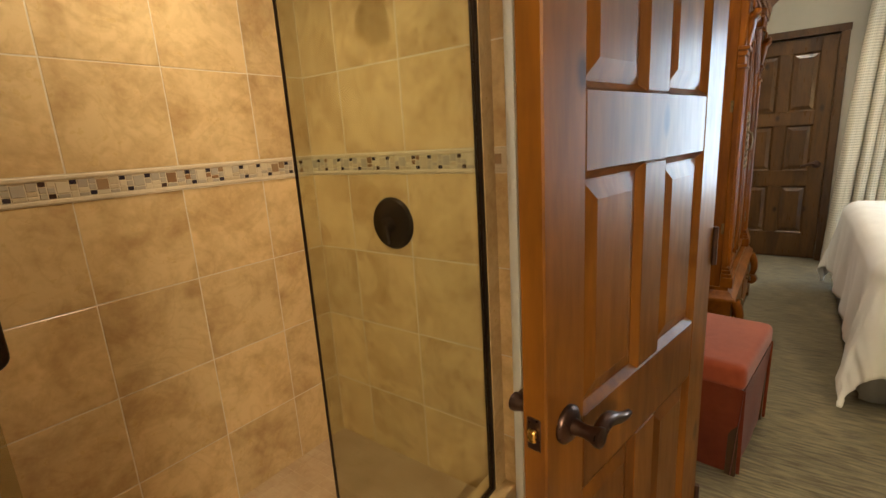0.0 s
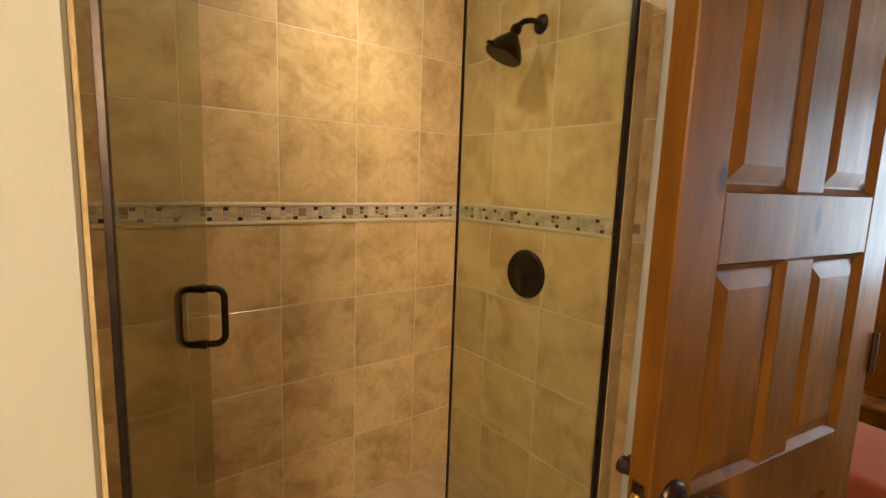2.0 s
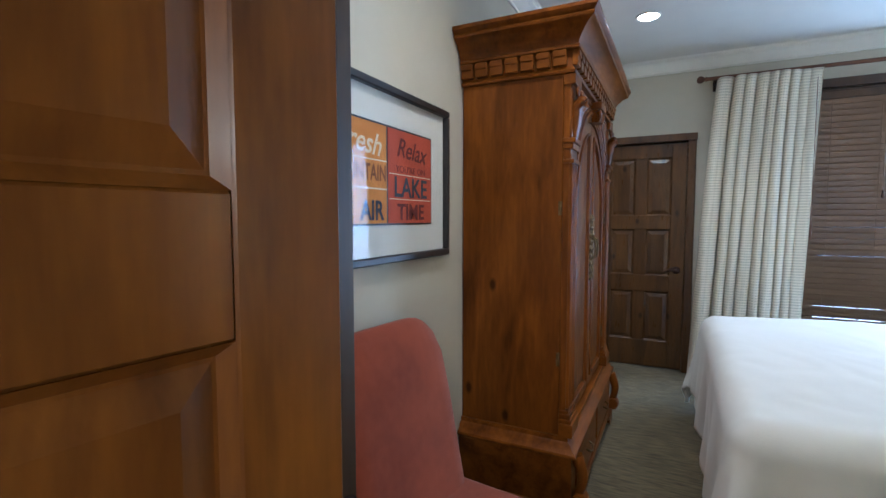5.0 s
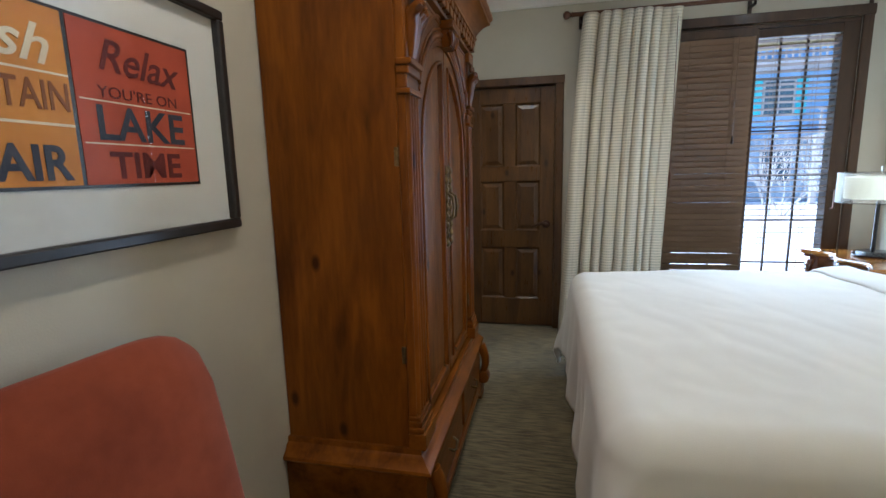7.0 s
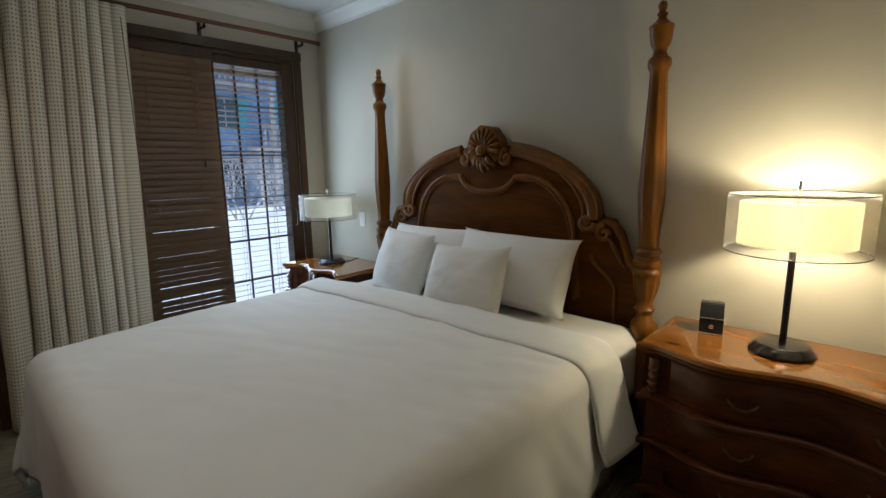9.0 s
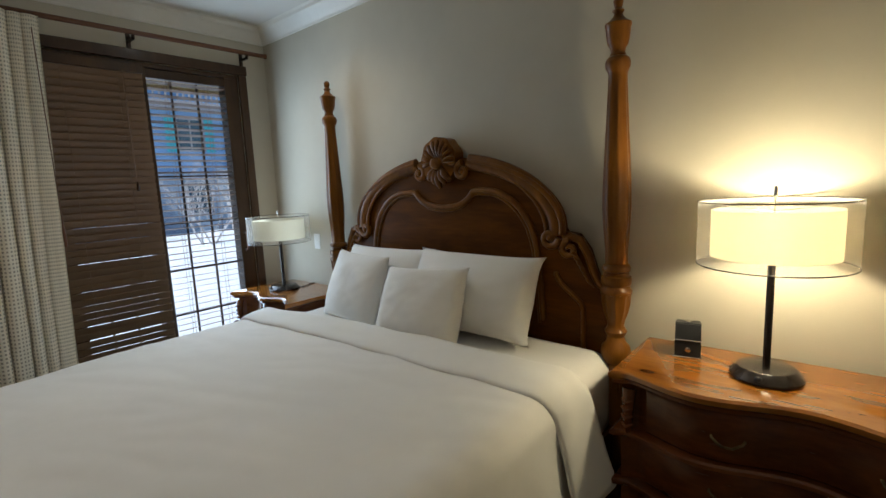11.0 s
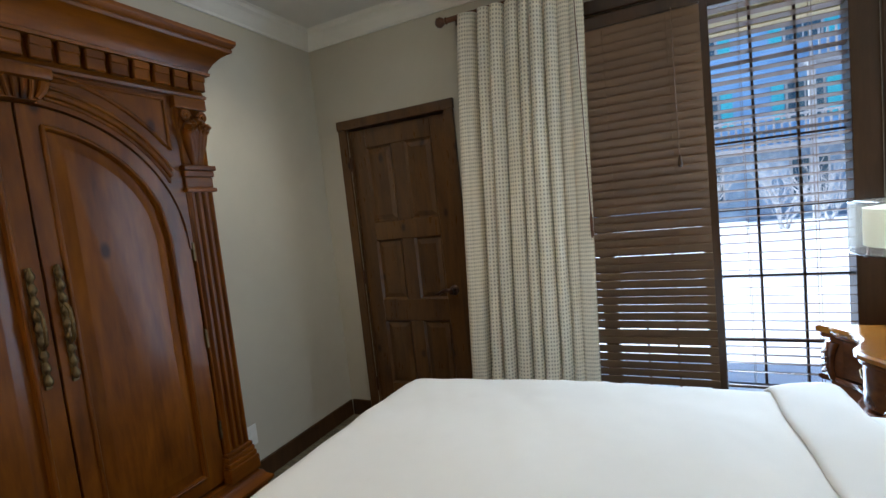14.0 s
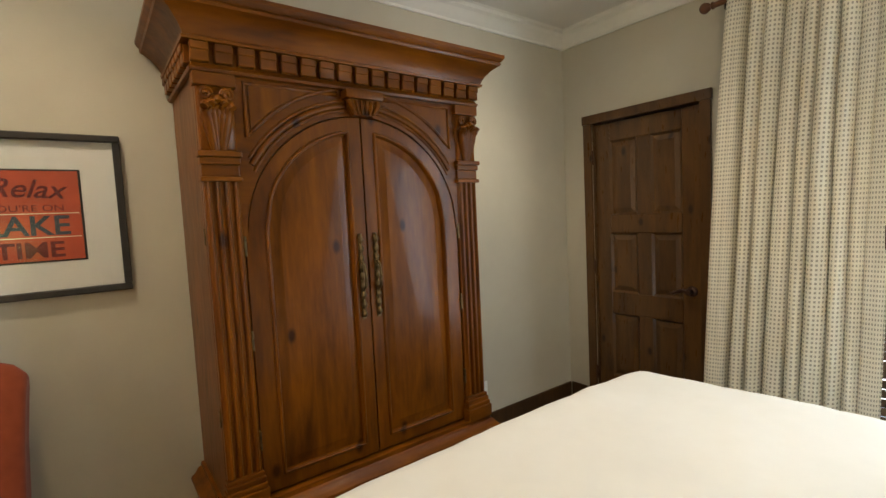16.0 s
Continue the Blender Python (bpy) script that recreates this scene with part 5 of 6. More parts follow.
# ---- table lamps ----
def table_lamp(label, x, y, z, lit):
    lp = thing("table_lamp", label, "table lamp", pose(x, y, z), group="table lamps on the nightstands")
    part("base", lathe(bmesh.new(), [(0.100, 0), (0.112, 0.004), (0.112, 0.012), (0.090, 0.040), (0.086, 0.042), (0.010, 0.044)], seg=40), BLACK_PAINT, lp, "black flared round base", smooth=30)
    part("switch_knob", lathe(bmesh.new(), [(0.010, 0.0), (0.010, 0.012), (0.004, 0.016)], Matrix.Translation((-0.100, 0.012, 0.024)) @ pose(0, 0, 0, 0, -65, 0), 12), BLACK, lp)
    part("stem", lathe(bmesh.new(), [(0.012, 0.042), (0.012, 0.40), (0.009, 0.41), (0.009, 0.50)], seg=18), BLACK_PAINT, lp, smooth=50)

    def drum(r, z0, z1, thick):
        bm = bmesh.new()
        a = [[bm.verts.new((rr * math.cos(2 * math.pi * k / 56), rr * math.sin(2 * math.pi * k / 56), z)) for k in range(56)] for rr, z in ((r, z0), (r, z1), (r - thick, z1), (r - thick, z0))]
        for p, q in zip(a, a[1:] + a[:1]):
            for k in range(56):
                bm.faces.new((p[k], p[(k + 1) % 56], q[(k + 1) % 56], q[k]))
        return bm

    part("inner_shade", drum(0.186, 0.432, 0.592, 0.002), SHADE_IN, lp, "cream inner drum shade", smooth=40)
    sh = part("outer_shade", drum(0.228, 0.405, 0.622, 0.001), SHADE_OUT, lp, "sheer outer drum shade", smooth=40)
    for z in (0.405, 0.622):
        part("shade_ring", tube(bmesh.new(), [(0.228 * math.cos(2 * math.pi * k / 56), 0.228 * math.sin(2 * math.pi * k / 56), z) for k in range(56)], 0.0022, 6, closed=True), BLACK_PAINT, sh, smooth=60)
    for k in range(3):
        a = 2 * math.pi * k / 3 + 0.4
        part("spider_arm", tube(bmesh.new(), [(0.004 * math.cos(a), 0.004 * math.sin(a), 0.585), (0.10 * math.cos(a), 0.10 * math.sin(a), 0.60), (0.227 * math.cos(a), 0.227 * math.sin(a), 0.621)], 0.002, 6), CHROME, lp)
    part("finial", lathe(bmesh.new(), [(0.003, 0.50), (0.003, 0.625), (0.006, 0.63), (0.006, 0.665), (0.002, 0.67)], seg=10), CHROME, lp, smooth=50)
    bulb = part("bulb", lathe(bmesh.new(), [(0.012, 0.455), (0.014, 0.48), (0.026, 0.51), (0.030, 0.535), (0.024, 0.56), (0.006, 0.57)], Matrix.Translation((0.035, 0, 0)), 16), LIT_BULB if lit else PLATE, lp, "glowing bulb" if lit else "", smooth=60)
    bulb.visible_shadow = False
    return lp


LIT_BULB = glow("lamp_bulb_glow", (1.0, 0.84, 0.52), 30.0)
table_lamp("black table lamp with a lit double drum shade on the nightstand", 3.062, 3.96, 0.768, True).scale = (0.975, 0.975, 0.975)
lampL = table_lamp("black table lamp with an unlit double drum shade", 3.03, 6.96, 0.741, False)
lampL.scale = (0.975, 0.975, 0.88)
cord = [(3.10, 6.94, 0.745), (3.13, 6.88, 0.745), (3.19, 6.89, 0.745), (3.23, 6.93, 0.745), (3.268, 6.92, 0.744)]
single("lamp_cord", tube(bmesh.new(), cord, 0.003, 6), BLACK, "thin black lamp cord on the nightstand", "cord", smooth=60)

# ---- clock, switch, outlet ----
clk = thing("alarm_clock", "small black alarm clock with a chrome edge on the nightstand", "clock", pose(3.15, 4.225, 0.768, 0, 0, 12))
bm = prism(bmesh.new(), [(-0.052, 0.0), (0.045, 0.0), (0.045, 0.10), (0.03, 0.13), (-0.02, 0.13), (-0.045, 0.075)], Matrix.Translation((0, 0.045, 0)) @ XZ, 0.09)
bmesh.ops.bevel(bm, geom=bm.edges[:], offset=0.004, segments=2, affect="EDGES")
part("body", bm, BLACK, clk, smooth=40)
part("band", cube(-0.0505, 0.047, -0.047, 0.047, 0.066, 0.072, 0.002), CHROME, clk, "chrome band")
part("base_trim", cube(-0.054, 0.047, -0.047, 0.047, 0.0, 0.006, 0.002), CHROME, clk, "chrome trim")
part("snooze_button", lathe(bmesh.new(), [(0.016, 0.129), (0.016, 0.134), (0.010, 0.136)], Matrix.Translation((0.006, 0, 0)), 18), CHROME, clk, smooth=40)
part("dial_knob", lathe(bmesh.new(), [(0.009, 0), (0.010, 0.004), (0.006, 0.006)], Matrix.Translation((-0.051, 0.0, 0.035)) @ pose(0, 0, 0, 0, -90, 0), 16), CHROME, clk, smooth=40)


def wall_plate(name, label, category, at):
    w = thing(name, label, category, at)
    part("plate", cube(-0.036, 0.036, -0.058, 0.058, 0, 0.006, 0.003, 2), PLATE, w)
    for y in (-0.02, 0.02):
        part("insert", cube(-0.014, 0.014, y - 0.013, y + 0.013, 0.006, 0.0085, 0.002), PLATE, w)
    return w


wall_plate("light_switch", "white double switch plate on the wall behind the lamp", "switch", Matrix.Translation((WX, 6.865, 1.073)) @ pose(0, 0, 0, 0, -90, 0) @ pose(0, 0, 0, 0, 0, 90))
wall_plate("wall_outlet", "white outlet plate low on the wall by the armoire", "outlet", Matrix.Translation((0, 6.475, 0.28)) @ pose(0, 0, 0, 0, 90, 0) @ pose(0, 0, 0, 0, 0, 90))


# ---- framed picture ----
PY0, PY1, PZ0, PZ1 = 3.39, 4.612, 1.212, 1.817
pic = thing("framed_picture", "wide black-framed picture of three vintage lake signs", "picture", pose(0.001, 0, 0))
for name, a, b, c, d in (("frame_rail", PY0, PY1, PZ0, PZ0 + 0.026), ("frame_rail", PY0, PY1, PZ1 - 0.026, PZ1), ("frame_stile", PY0, PY0 + 0.026, PZ0 + 0.026, PZ1 - 0.026), ("frame_stile", PY1 - 0.026, PY1, PZ0 + 0.026, PZ1 - 0.026)):
    part(name, cube(0, 0.032, a, b, c, d, 0.004), FRAME_BLACK, pic)
part("mat_board", cube(0.0, 0.010, PY0 + 0.02, PY1 - 0.02, PZ0 + 0.02, PZ1 - 0.02), MATBOARD, pic, "white mat board")
part("art_edge", cube(0.010, 0.012, 3.525, 4.478, 1.343, 1.686), FRAME_BLACK, pic, "thin black line round the print")
pg = part("glass", cube(0.0225, 0.024, PY0 + 0.024, PY1 - 0.024, PZ0 + 0.024, PZ1 - 0.024), ART_GLASS, pic)
pg.visible_shadow = False
ART = {}
for key, c, v in (("dull_red", (0.17, 0.045, 0.035), (0.10, 0.03, 0.028)), ("orange", (0.66, 0.27, 0.045), (0.52, 0.19, 0.03)), ("rust_red", (0.50, 0.085, 0.035), (0.38, 0.06, 0.025)), ("cream", (0.80, 0.70, 0.50), (0.68, 0.56, 0.38)), ("navy", (0.035, 0.04, 0.06), (0.06, 0.06, 0.08)), ("dark_red", (0.16, 0.02, 0.018), (0.1, 0.015, 0.014)), ("brown", (0.26, 0.09, 0.025), (0.2, 0.07, 0.02)), ("grey", (0.33, 0.30, 0.27), (0.2, 0.18, 0.17))):
    ART[key] = mat("print_" + key, c, 0.8, var=v, scale=14)
for key, a, b in (("dull_red", 3.532, 3.834), ("orange", 3.844, 4.148), ("rust_red", 4.158, 4.470)):
    part("print_panel", cube(0.012, 0.0135, a, b, 1.350, 1.679), ART[key], pic)


def words(text, y, z, size, key, stretch=1.0, lean=0.0, bold=0.0, x=0.0145, turn=0.0):
    """Lettering on the picture, its middle at (y, z)."""
    cv = bpy.data.curves.new("lettering", "FONT")
    cv.body, cv.size, cv.align_x, cv.align_y, cv.extrude, cv.offset, cv.shear = text, size, "CENTER", "CENTER", 0.0004, bold, lean
    ob = new("lettering", cv)
    cv.materials.append(ART[key])
    ob.parent = pic
    ob.matrix_basis = Matrix.Translation((x, y, z)) @ YZ @ pose(0, 0, 0, 0, 0, turn) @ Matrix.Diagonal((stretch, 1, 1, 1))
    return ob


words("GONE", 3.683, 1.612, 0.135, "grey", 0.72, 0, 0.001)
words("FISHIN", 3.683, 1.425, 0.135, "grey", 0.66, 0, 0.001)
words("Fresh", 3.996, 1.612, 0.100, "cream", 1.05, 0.3, 0.0012, turn=-4)
words("MOUNTAIN", 3.996, 1.515, 0.075, "brown", 0.74, 0, 0.001)
words("AIR", 4.062, 1.390, 0.090, "navy", 0.95, 0, 0.0025)
words("Relax", 4.318, 1.612, 0.095, "dark_red", 1.0, 0.3, 0.001, turn=-3)
words("YOU'RE ON", 4.314, 1.542, 0.034, "dark_red", 1.2)
words("LAKE", 4.314, 1.475, 0.100, "navy", 1.05, 0, 0.002)
words("TIME", 4.314, 1.387, 0.080, "dark_red", 1.15, 0, 0.002)
for a, b, c, d, key in ((3.532, 3.834, 1.540, 1.543, "brown"), (3.844, 4.148, 1.558, 1.562, "cream"), (3.844, 4.148, 1.463, 1.468, "cream"), (4.165, 4.465, 1.522, 1.525, "cream"), (4.165, 4.465, 1.434, 1.437, "cream")):
    part("print_bar", cube(0.0135, 0.0142, a, b, c, d), ART[key], pic)
bm = bmesh.new()
fish = [(3.56 + 0.23 * k / 16, 1.513 + 0.020 * math.sin(math.pi * k / 16) ** 0.7) for k in range(17)] + [(3.56 + 0.23 * k / 16, 1.513 - 0.016 * math.sin(math.pi * k / 16) ** 0.7) for k in range(15, 0, -1)]
part("print_shape", prism(bm, fish, Matrix.Translation((0.0135, 0, 0)) @ YZ, 0.0008), ART["cream"], pic)
bm = lathe(bmesh.new(), [(0.034, 0), (0.034, 0.0008)], Matrix.Translation((0.0135, 3.925, 1.42)) @ pose(0, 0, 0, 0, 90, 0), 24)
part("print_shape", bm, ART["brown"], pic)

# ---- slipper chair ----
chair = thing("slipper_chair", "rust red upholstered slipper chair with rolled back and skirt", "chair", pose(0.40, 3.975, 0, 0, 0, -7))


def chair_back():
    bm = bmesh.new()
    side = [(-0.13, 0.40), (-0.165, 0.55), (-0.215, 0.75), (-0.262, 0.945), (-0.305, 1.01), (-0.335, 1.03), (-0.36, 1.01), (-0.36, 0.97), (-0.335, 0.92), (-0.305, 0.75), (-0.27, 0.55), (-0.25, 0.40)]
    n = 14
    cols = []
    for k in range(n + 1):
        u = -1 + 2 * k / n
        wdt = 0.252
        e = 1 - 0.06 * abs(u) ** 6
        rise = 0.012 * (1 - u * u)
        pinch = 0.82 if abs(u) > 0.99 else 1.0
        cols.append([bm.verts.new((-0.275 + (x + 0.275) * pinch, u * wdt * (1 + 0.05 * max(0, (z - 0.6) / 0.4)), z * e if z > 0.8 else z + (rise if z > 0.7 else 0))) for x, z in side])
    for a, b in zip(cols, cols[1:]):
        for i in range(len(side)):
            bm.faces.new((a[i], a[(i + 1) % len(side)], b[(i + 1) % len(side)], b[i]))
    bm.faces.new(cols[0][::-1])
    bm.faces.new(cols[-1])
    return bm


cb = part("backrest", chair_back(), RED_CLOTH, chair, smooth=50)
bv = cb.modifiers.new("soft", "BEVEL")
bv.width, bv.segments, bv.limit_method, bv.angle_limit = 0.012, 3, "ANGLE", radians(40)
part("seat", cube(-0.27, 0.315, -0.265, 0.265, 0.36, 0.462, 0.036, 5), RED_CLOTH, chair, smooth=60)


def skirt_panel(p0, p1, z0, z1, seed):
    bm = bmesh.new()
    n = 16
    d = Vector((p1[0] - p0[0], p1[1] - p0[1], 0))
    nrm = Vector((d.y, -d.x, 0)).normalized()
    rows = []
    for j in range(7):
        v = j / 6
        row = []
        for k in range(n + 1):
            u = k / n
            o = 0.004 + v * (0.012 + 0.010 * noise.noise((u * 3, seed, v)) + 0.012 * (abs(2 * u - 1) ** 3))
            row.append(bm.verts.new(Vector((p0[0], p0[1], z1 + (z0 - z1) * v)) + d * u + nrm * o))
        rows.append(row)
    for a, b in zip(rows, rows[1:]):
        for k in range(n):
            bm.faces.new((a[k], a[k + 1], b[k + 1], b[k]))
    bmesh.ops.solidify(bm, geom=bm.faces[:], thickness=0.006)
    return bm


cx0, cx1, ch = -0.28, 0.318, 0.268
for i, (a, b) in enumerate((((cx1, -ch), (cx1, ch)), ((cx1, ch), (cx0, ch)), ((cx0, ch), (cx0, -ch)), ((cx0, -ch), (cx1, -ch)))):
    part("skirt", skirt_panel(b, a, 0.012, 0.375, i * 3.1), RED_CLOTH, chair, "pleated cloth skirt", smooth=60)
for x in (cx0 + 0.03, cx1 - 0.03):
    for y in (-ch + 0.03, ch - 0.03):
        part("leg", cube(x - 0.018, x + 0.018, y - 0.018, y + 0.018, 0, 0.37, 0.003), DARK_WOOD, chair)


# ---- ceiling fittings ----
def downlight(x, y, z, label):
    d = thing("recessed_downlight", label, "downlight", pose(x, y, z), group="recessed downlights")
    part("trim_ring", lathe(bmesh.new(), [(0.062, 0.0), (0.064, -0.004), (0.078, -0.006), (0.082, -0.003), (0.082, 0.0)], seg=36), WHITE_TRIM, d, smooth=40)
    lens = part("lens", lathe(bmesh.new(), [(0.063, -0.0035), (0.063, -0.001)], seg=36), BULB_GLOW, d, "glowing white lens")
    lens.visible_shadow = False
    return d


downlight(0.70, 6.33, CEILING, "lit recessed downlight in the bedroom ceiling")
downlight(2.68, 6.31, CEILING, "lit recessed downlight in the bedroom ceiling")
downlight(0.70, 4.25, CEILING, "lit recessed downlight in the bedroom ceiling")
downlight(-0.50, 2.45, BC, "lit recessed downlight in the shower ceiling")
# unseen globe bar, made up to go with the bathroom fill lamp
vl = thing("bath_fill_bar", "added bronze light bar with three globes to fill the bathroom", "wall light", pose(2.10, 0.15, 1.95, 0, 0, 90))
part("backplate", cube(-0.32, 0.32, 0, 0.03, -0.05, 0.05, 0.006), BRONZE, vl)
for gx in (-0.22, 0.0, 0.22):
    gb = part("globe", lathe(bmesh.new(), [(0.02, -0.075), (0.055, -0.055), (0.075, 0.0), (0.055, 0.055), (0.02, 0.075)], Matrix.Translation((gx, 0.11, -0.03)), 20), BULB_GLOW, vl, "added glowing globe of the bathroom fill", smooth=60)
    gb.visible_shadow = False
sp = thing("ceiling_speaker", "round off-white ceiling speaker grille", "speaker", pose(1.633, 6.366, CEILING))
part("rim", lathe(bmesh.new(), [(0.10, 0), (0.112, -0.006), (0.116, -0.003), (0.116, 0)], seg=40), CEIL, sp, smooth=40)
part("grille", lathe(bmesh.new(), [(0.10, -0.004), (0.06, -0.006), (0.01, -0.007)], seg=40), mat("speaker_mesh", (0.5, 0.49, 0.46), 0.7, scale=200, bump=0.6, bump_scale=600), sp, smooth=60)

# ---- shower ----
gl = thing("glass_screen", "fixed frameless glass shower panel with black edge channel", "glass screen", pose(0, 0, 0))
g1 = part("glass", cube(-0.005, 0.005, 2.372, 3.008, 0.130, 1.935), SHOWER_GLASS, gl)
g1.visible_shadow = False
part("wall_channel", cube(-0.009, 0.009, 3.004, 3.022, 0.125, 1.937, 0.001), BRONZE, gl, "black wall channel")
part("floor_channel", cube(-0.009, 0.009, 2.370, 3.004, 0.1245, 0.138, 0.001), BRONZE, gl, "black floor channel")
# dark strip stands in for the bare glass edge, darkened by internal reflection
part("edge_line", cube(-0.0052, 0.0015, 2.3692, 2.3717, 0.130, 1.935), BRONZE, gl, "dark line along the glass edge")
part("wall_block", cube(-0.012, 0.012, 3.022, VY - 0.004, 0.125, 1.937), TILE, gl)
# the door stands open, swung into the shower
sd = thing("shower_door", "frameless glass shower door standing open inward", "shower door", Matrix.Translation((0.0, 1.722, 0)) @ pose(0, 0, 0, 0, 0, 159.0))
g2 = part("glass", cube(0.006, 0.648, -0.005, 0.005, 0.140, 1.935), SHOWER_GLASS, sd)
g2.visible_shadow = False
part("hinge_seal", cube(-0.005, 0.005, -0.006, 0.006, 0.135, 1.937, 0.001), BRONZE, sd, "black hinge-side seal")


def loop_handle():
    bm = bmesh.new()
    w, h, r = 0.057, 0.078, 0.026
    pts = []
    for cx, cz, a0 in ((w - r, h - r, 0), (-w + r, h - r, 90), (-w + r, -h + r, 180), (w - r, -h + r, 270)):
        for k in range(7):
            a = radians(a0 + 15 * k)
            pts.append((0.585, cx + r * math.cos(a), 1.003 + cz + r * math.sin(a)))
    return tube(bm, pts, 0.0095, 12, closed=True)


hn = part("handle", loop_handle(), BRONZE, sd, "black back-to-back pull handle", smooth=70)
for z in (0.925, 1.081):
    part("mount", lathe(bmesh.new(), [(0.013, -0.012), (0.013, 0.012)], Matrix.Translation((0.585, 0, z)) @ pose(0, 0, 0, 90, 0, 0), 16), BRONZE, hn, smooth=40)
for z in (0.34, 1.725):
    hg = part("hinge", cube(-0.028, 0.055, -0.013, 0.013, z - 0.045, z + 0.045, 0.003), BRONZE, sd, "black square shower hinge")
    for dz in (-0.028, 0.028):
        for y in (-0.0135, 0.0135):
            part("screw", lathe(bmesh.new(), [(0.006, -0.0015), (0.006, 0.0015)], Matrix.Translation((0.035, y, z + dz)) @ pose(0, 0, 0, 90, 0, 0), 10), BLACK, hg)

sh = thing("wall_shower", "oil-rubbed bronze shower head on a short arm", "shower", pose(-0.431, VY, 1.985))
part("flange", lathe(bmesh.new(), [(0.036, 0), (0.036, 0.004), (0.028, 0.010), (0.013, 0.014)], pose(0, 0, 0, 90, 0, 0), 28), BRONZE, sh, smooth=40)
part("arm", tube(bmesh.new(), [(0, -0.01, 0), (-0.004, -0.05, 0.004), (-0.010, -0.085, -0.006), (-0.016, -0.112, -0.030)], 0.0105, 12), BRONZE, sh, smooth=70)
m = Matrix.Translation((-0.016, -0.112, -0.030)) @ pose(0, 0, 0, 158, 12, 0) @ Matrix.Diagonal((1.15, 1.15, 1.1, 1))
hd = part("head", lathe(bmesh.new(), [(0.010, -0.008), (0.017, 0.0), (0.018, 0.016), (0.013, 0.022), (0.022, 0.034), (0.042, 0.060), (0.058, 0.088), (0.062, 0.102), (0.058, 0.108), (0.010, 0.109)], m, 32), BRONZE, sh, "bell-shaped shower head", smooth=40)
part("spray_lever", tube(bmesh.new(), [m @ Vector((0, 0.052, 0.098)), m @ Vector((0, 0.070, 0.100)), m @ Vector((0, 0.078, 0.106))], 0.006, 8), BRONZE, hd, smooth=60)

va = thing("shower_valve", "round dark bronze shower valve plate with lever", "shower valve", pose(-0.432, VY - 0.004, 1.037))
part("plate", lathe(bmesh.new(), [(0.098, 0), (0.098, 0.004), (0.090, 0.014), (0.044, 0.022), (0.032, 0.024)], pose(0, 0, 0, 90, 0, 0), 44), BRONZE, va, smooth=35)
part("hub", lathe(bmesh.new(), [(0.030, 0.014), (0.028, 0.040), (0.022, 0.050), (0.006, 0.052)], pose(0, 0, 0, 90, 0, 0), 28), BRONZE, va, smooth=40)
part("lever", tube(bmesh.new(), [(0, -0.044, 0), (0.012, -0.05, -0.03), (0.020, -0.052, -0.068)], [0.010, 0.008, 0.009], 10), BRONZE, va, smooth=70)

dn = thing("shower_drain", "round dark bronze floor drain in the shower", "drain", pose(-0.384, 2.645, 0.026))
part("rim", lathe(bmesh.new(), [(0.040, 0.001), (0.042, 0.006), (0.053, 0.006), (0.055, 0.0)], seg=36), BRONZE, dn, smooth=35)
part("grate", lathe(bmesh.new(), [(0.041, 0.001), (0.041, 0.0045), (0.004, 0.005)], seg=30), BRONZE, dn, smooth=35)


def bath_towel():
    bm = bmesh.new()
    n, m = 26, 14
    rows = []
    prof = [(-0.115, 0.045), (-0.10, 0.075), (-0.080, 0.118), (-0.068, 0.139), (-0.040, 0.146), (0.0, 0.148), (0.040, 0.146), (0.066, 0.136), (0.075, 0.11), (0.080, 0.06), (0.084, 0.012)]
    for i in range(n + 1):
        y = 1.86 + 0.44 * i / n
        rows.append([bm.verts.new((x + 0.008 * noise.noise((y * 6, k * 0.4, 1)), y + 0.012 * noise.noise((k * 0.7, 2, y)), z + 0.012 * noise.noise((y * 9, k * 0.6, 5)) + 0.006)) for k, (x, z) in enumerate(prof)])
    for a, b in zip(rows, rows[1:]):
        for k in range(len(prof) - 1):
            bm.faces.new((a[k], a[k + 1], b[k + 1], b[k]))
    return bm


tw = single("bath_towel", bath_towel(), mat("white_terry", (0.80, 0.78, 0.74), 0.95, var=(0.74, 0.72, 0.68), scale=8, bump=0.9, bump_scale=420), "white towel laid over the shower kerb", "towel", smooth=180)
tw.modifiers.new("thickness", "SOLIDIFY").thickness = 0.012

# ---- outside: snow, porch eave, lodge, bare shrubs ----
single("ground", cube(-300, 300, 7.52, 600, -0.6, -0.3), SNOW, "bright snow-covered ground", "ground", kind="structure")
single("porch_slab", cube(-1.0, 5.5, 7.512, 9.4, -0.35, -0.06, 0.01), SNOW, "snowy porch slab outside the window", "pavement", kind="structure")
eave = mat("porch_ceiling_board", (0.52, 0.40, 0.20), 0.7, var=(0.42, 0.31, 0.15), scale=5, stretch=(0.6, 8, 1))
pr = thing("porch_roof", "sloping porch roof with pale boarded underside", "roof", pose(0, 0, 0), kind="structure")
bm = bmesh.new()
prism(bm, [(7.512, 2.62), (8.7, 2.438), (8.7, 2.60), (7.512, 2.80)], Matrix(((0, 0, 1, -1.2), (1, 0, 0, 0), (0, 1, 0, 0), (0, 0, 0, 1))), 7.0)
part("boarding", bm, eave, pr)
for k in range(5):
    y = 7.7 + 0.22 * k
    z = 2.62 - (y - 7.512) * 0.1533
    part("batten", cube(-1.2, 5.8, y - 0.02, y + 0.02, z - 0.025, z + 0.002), eave, pr)
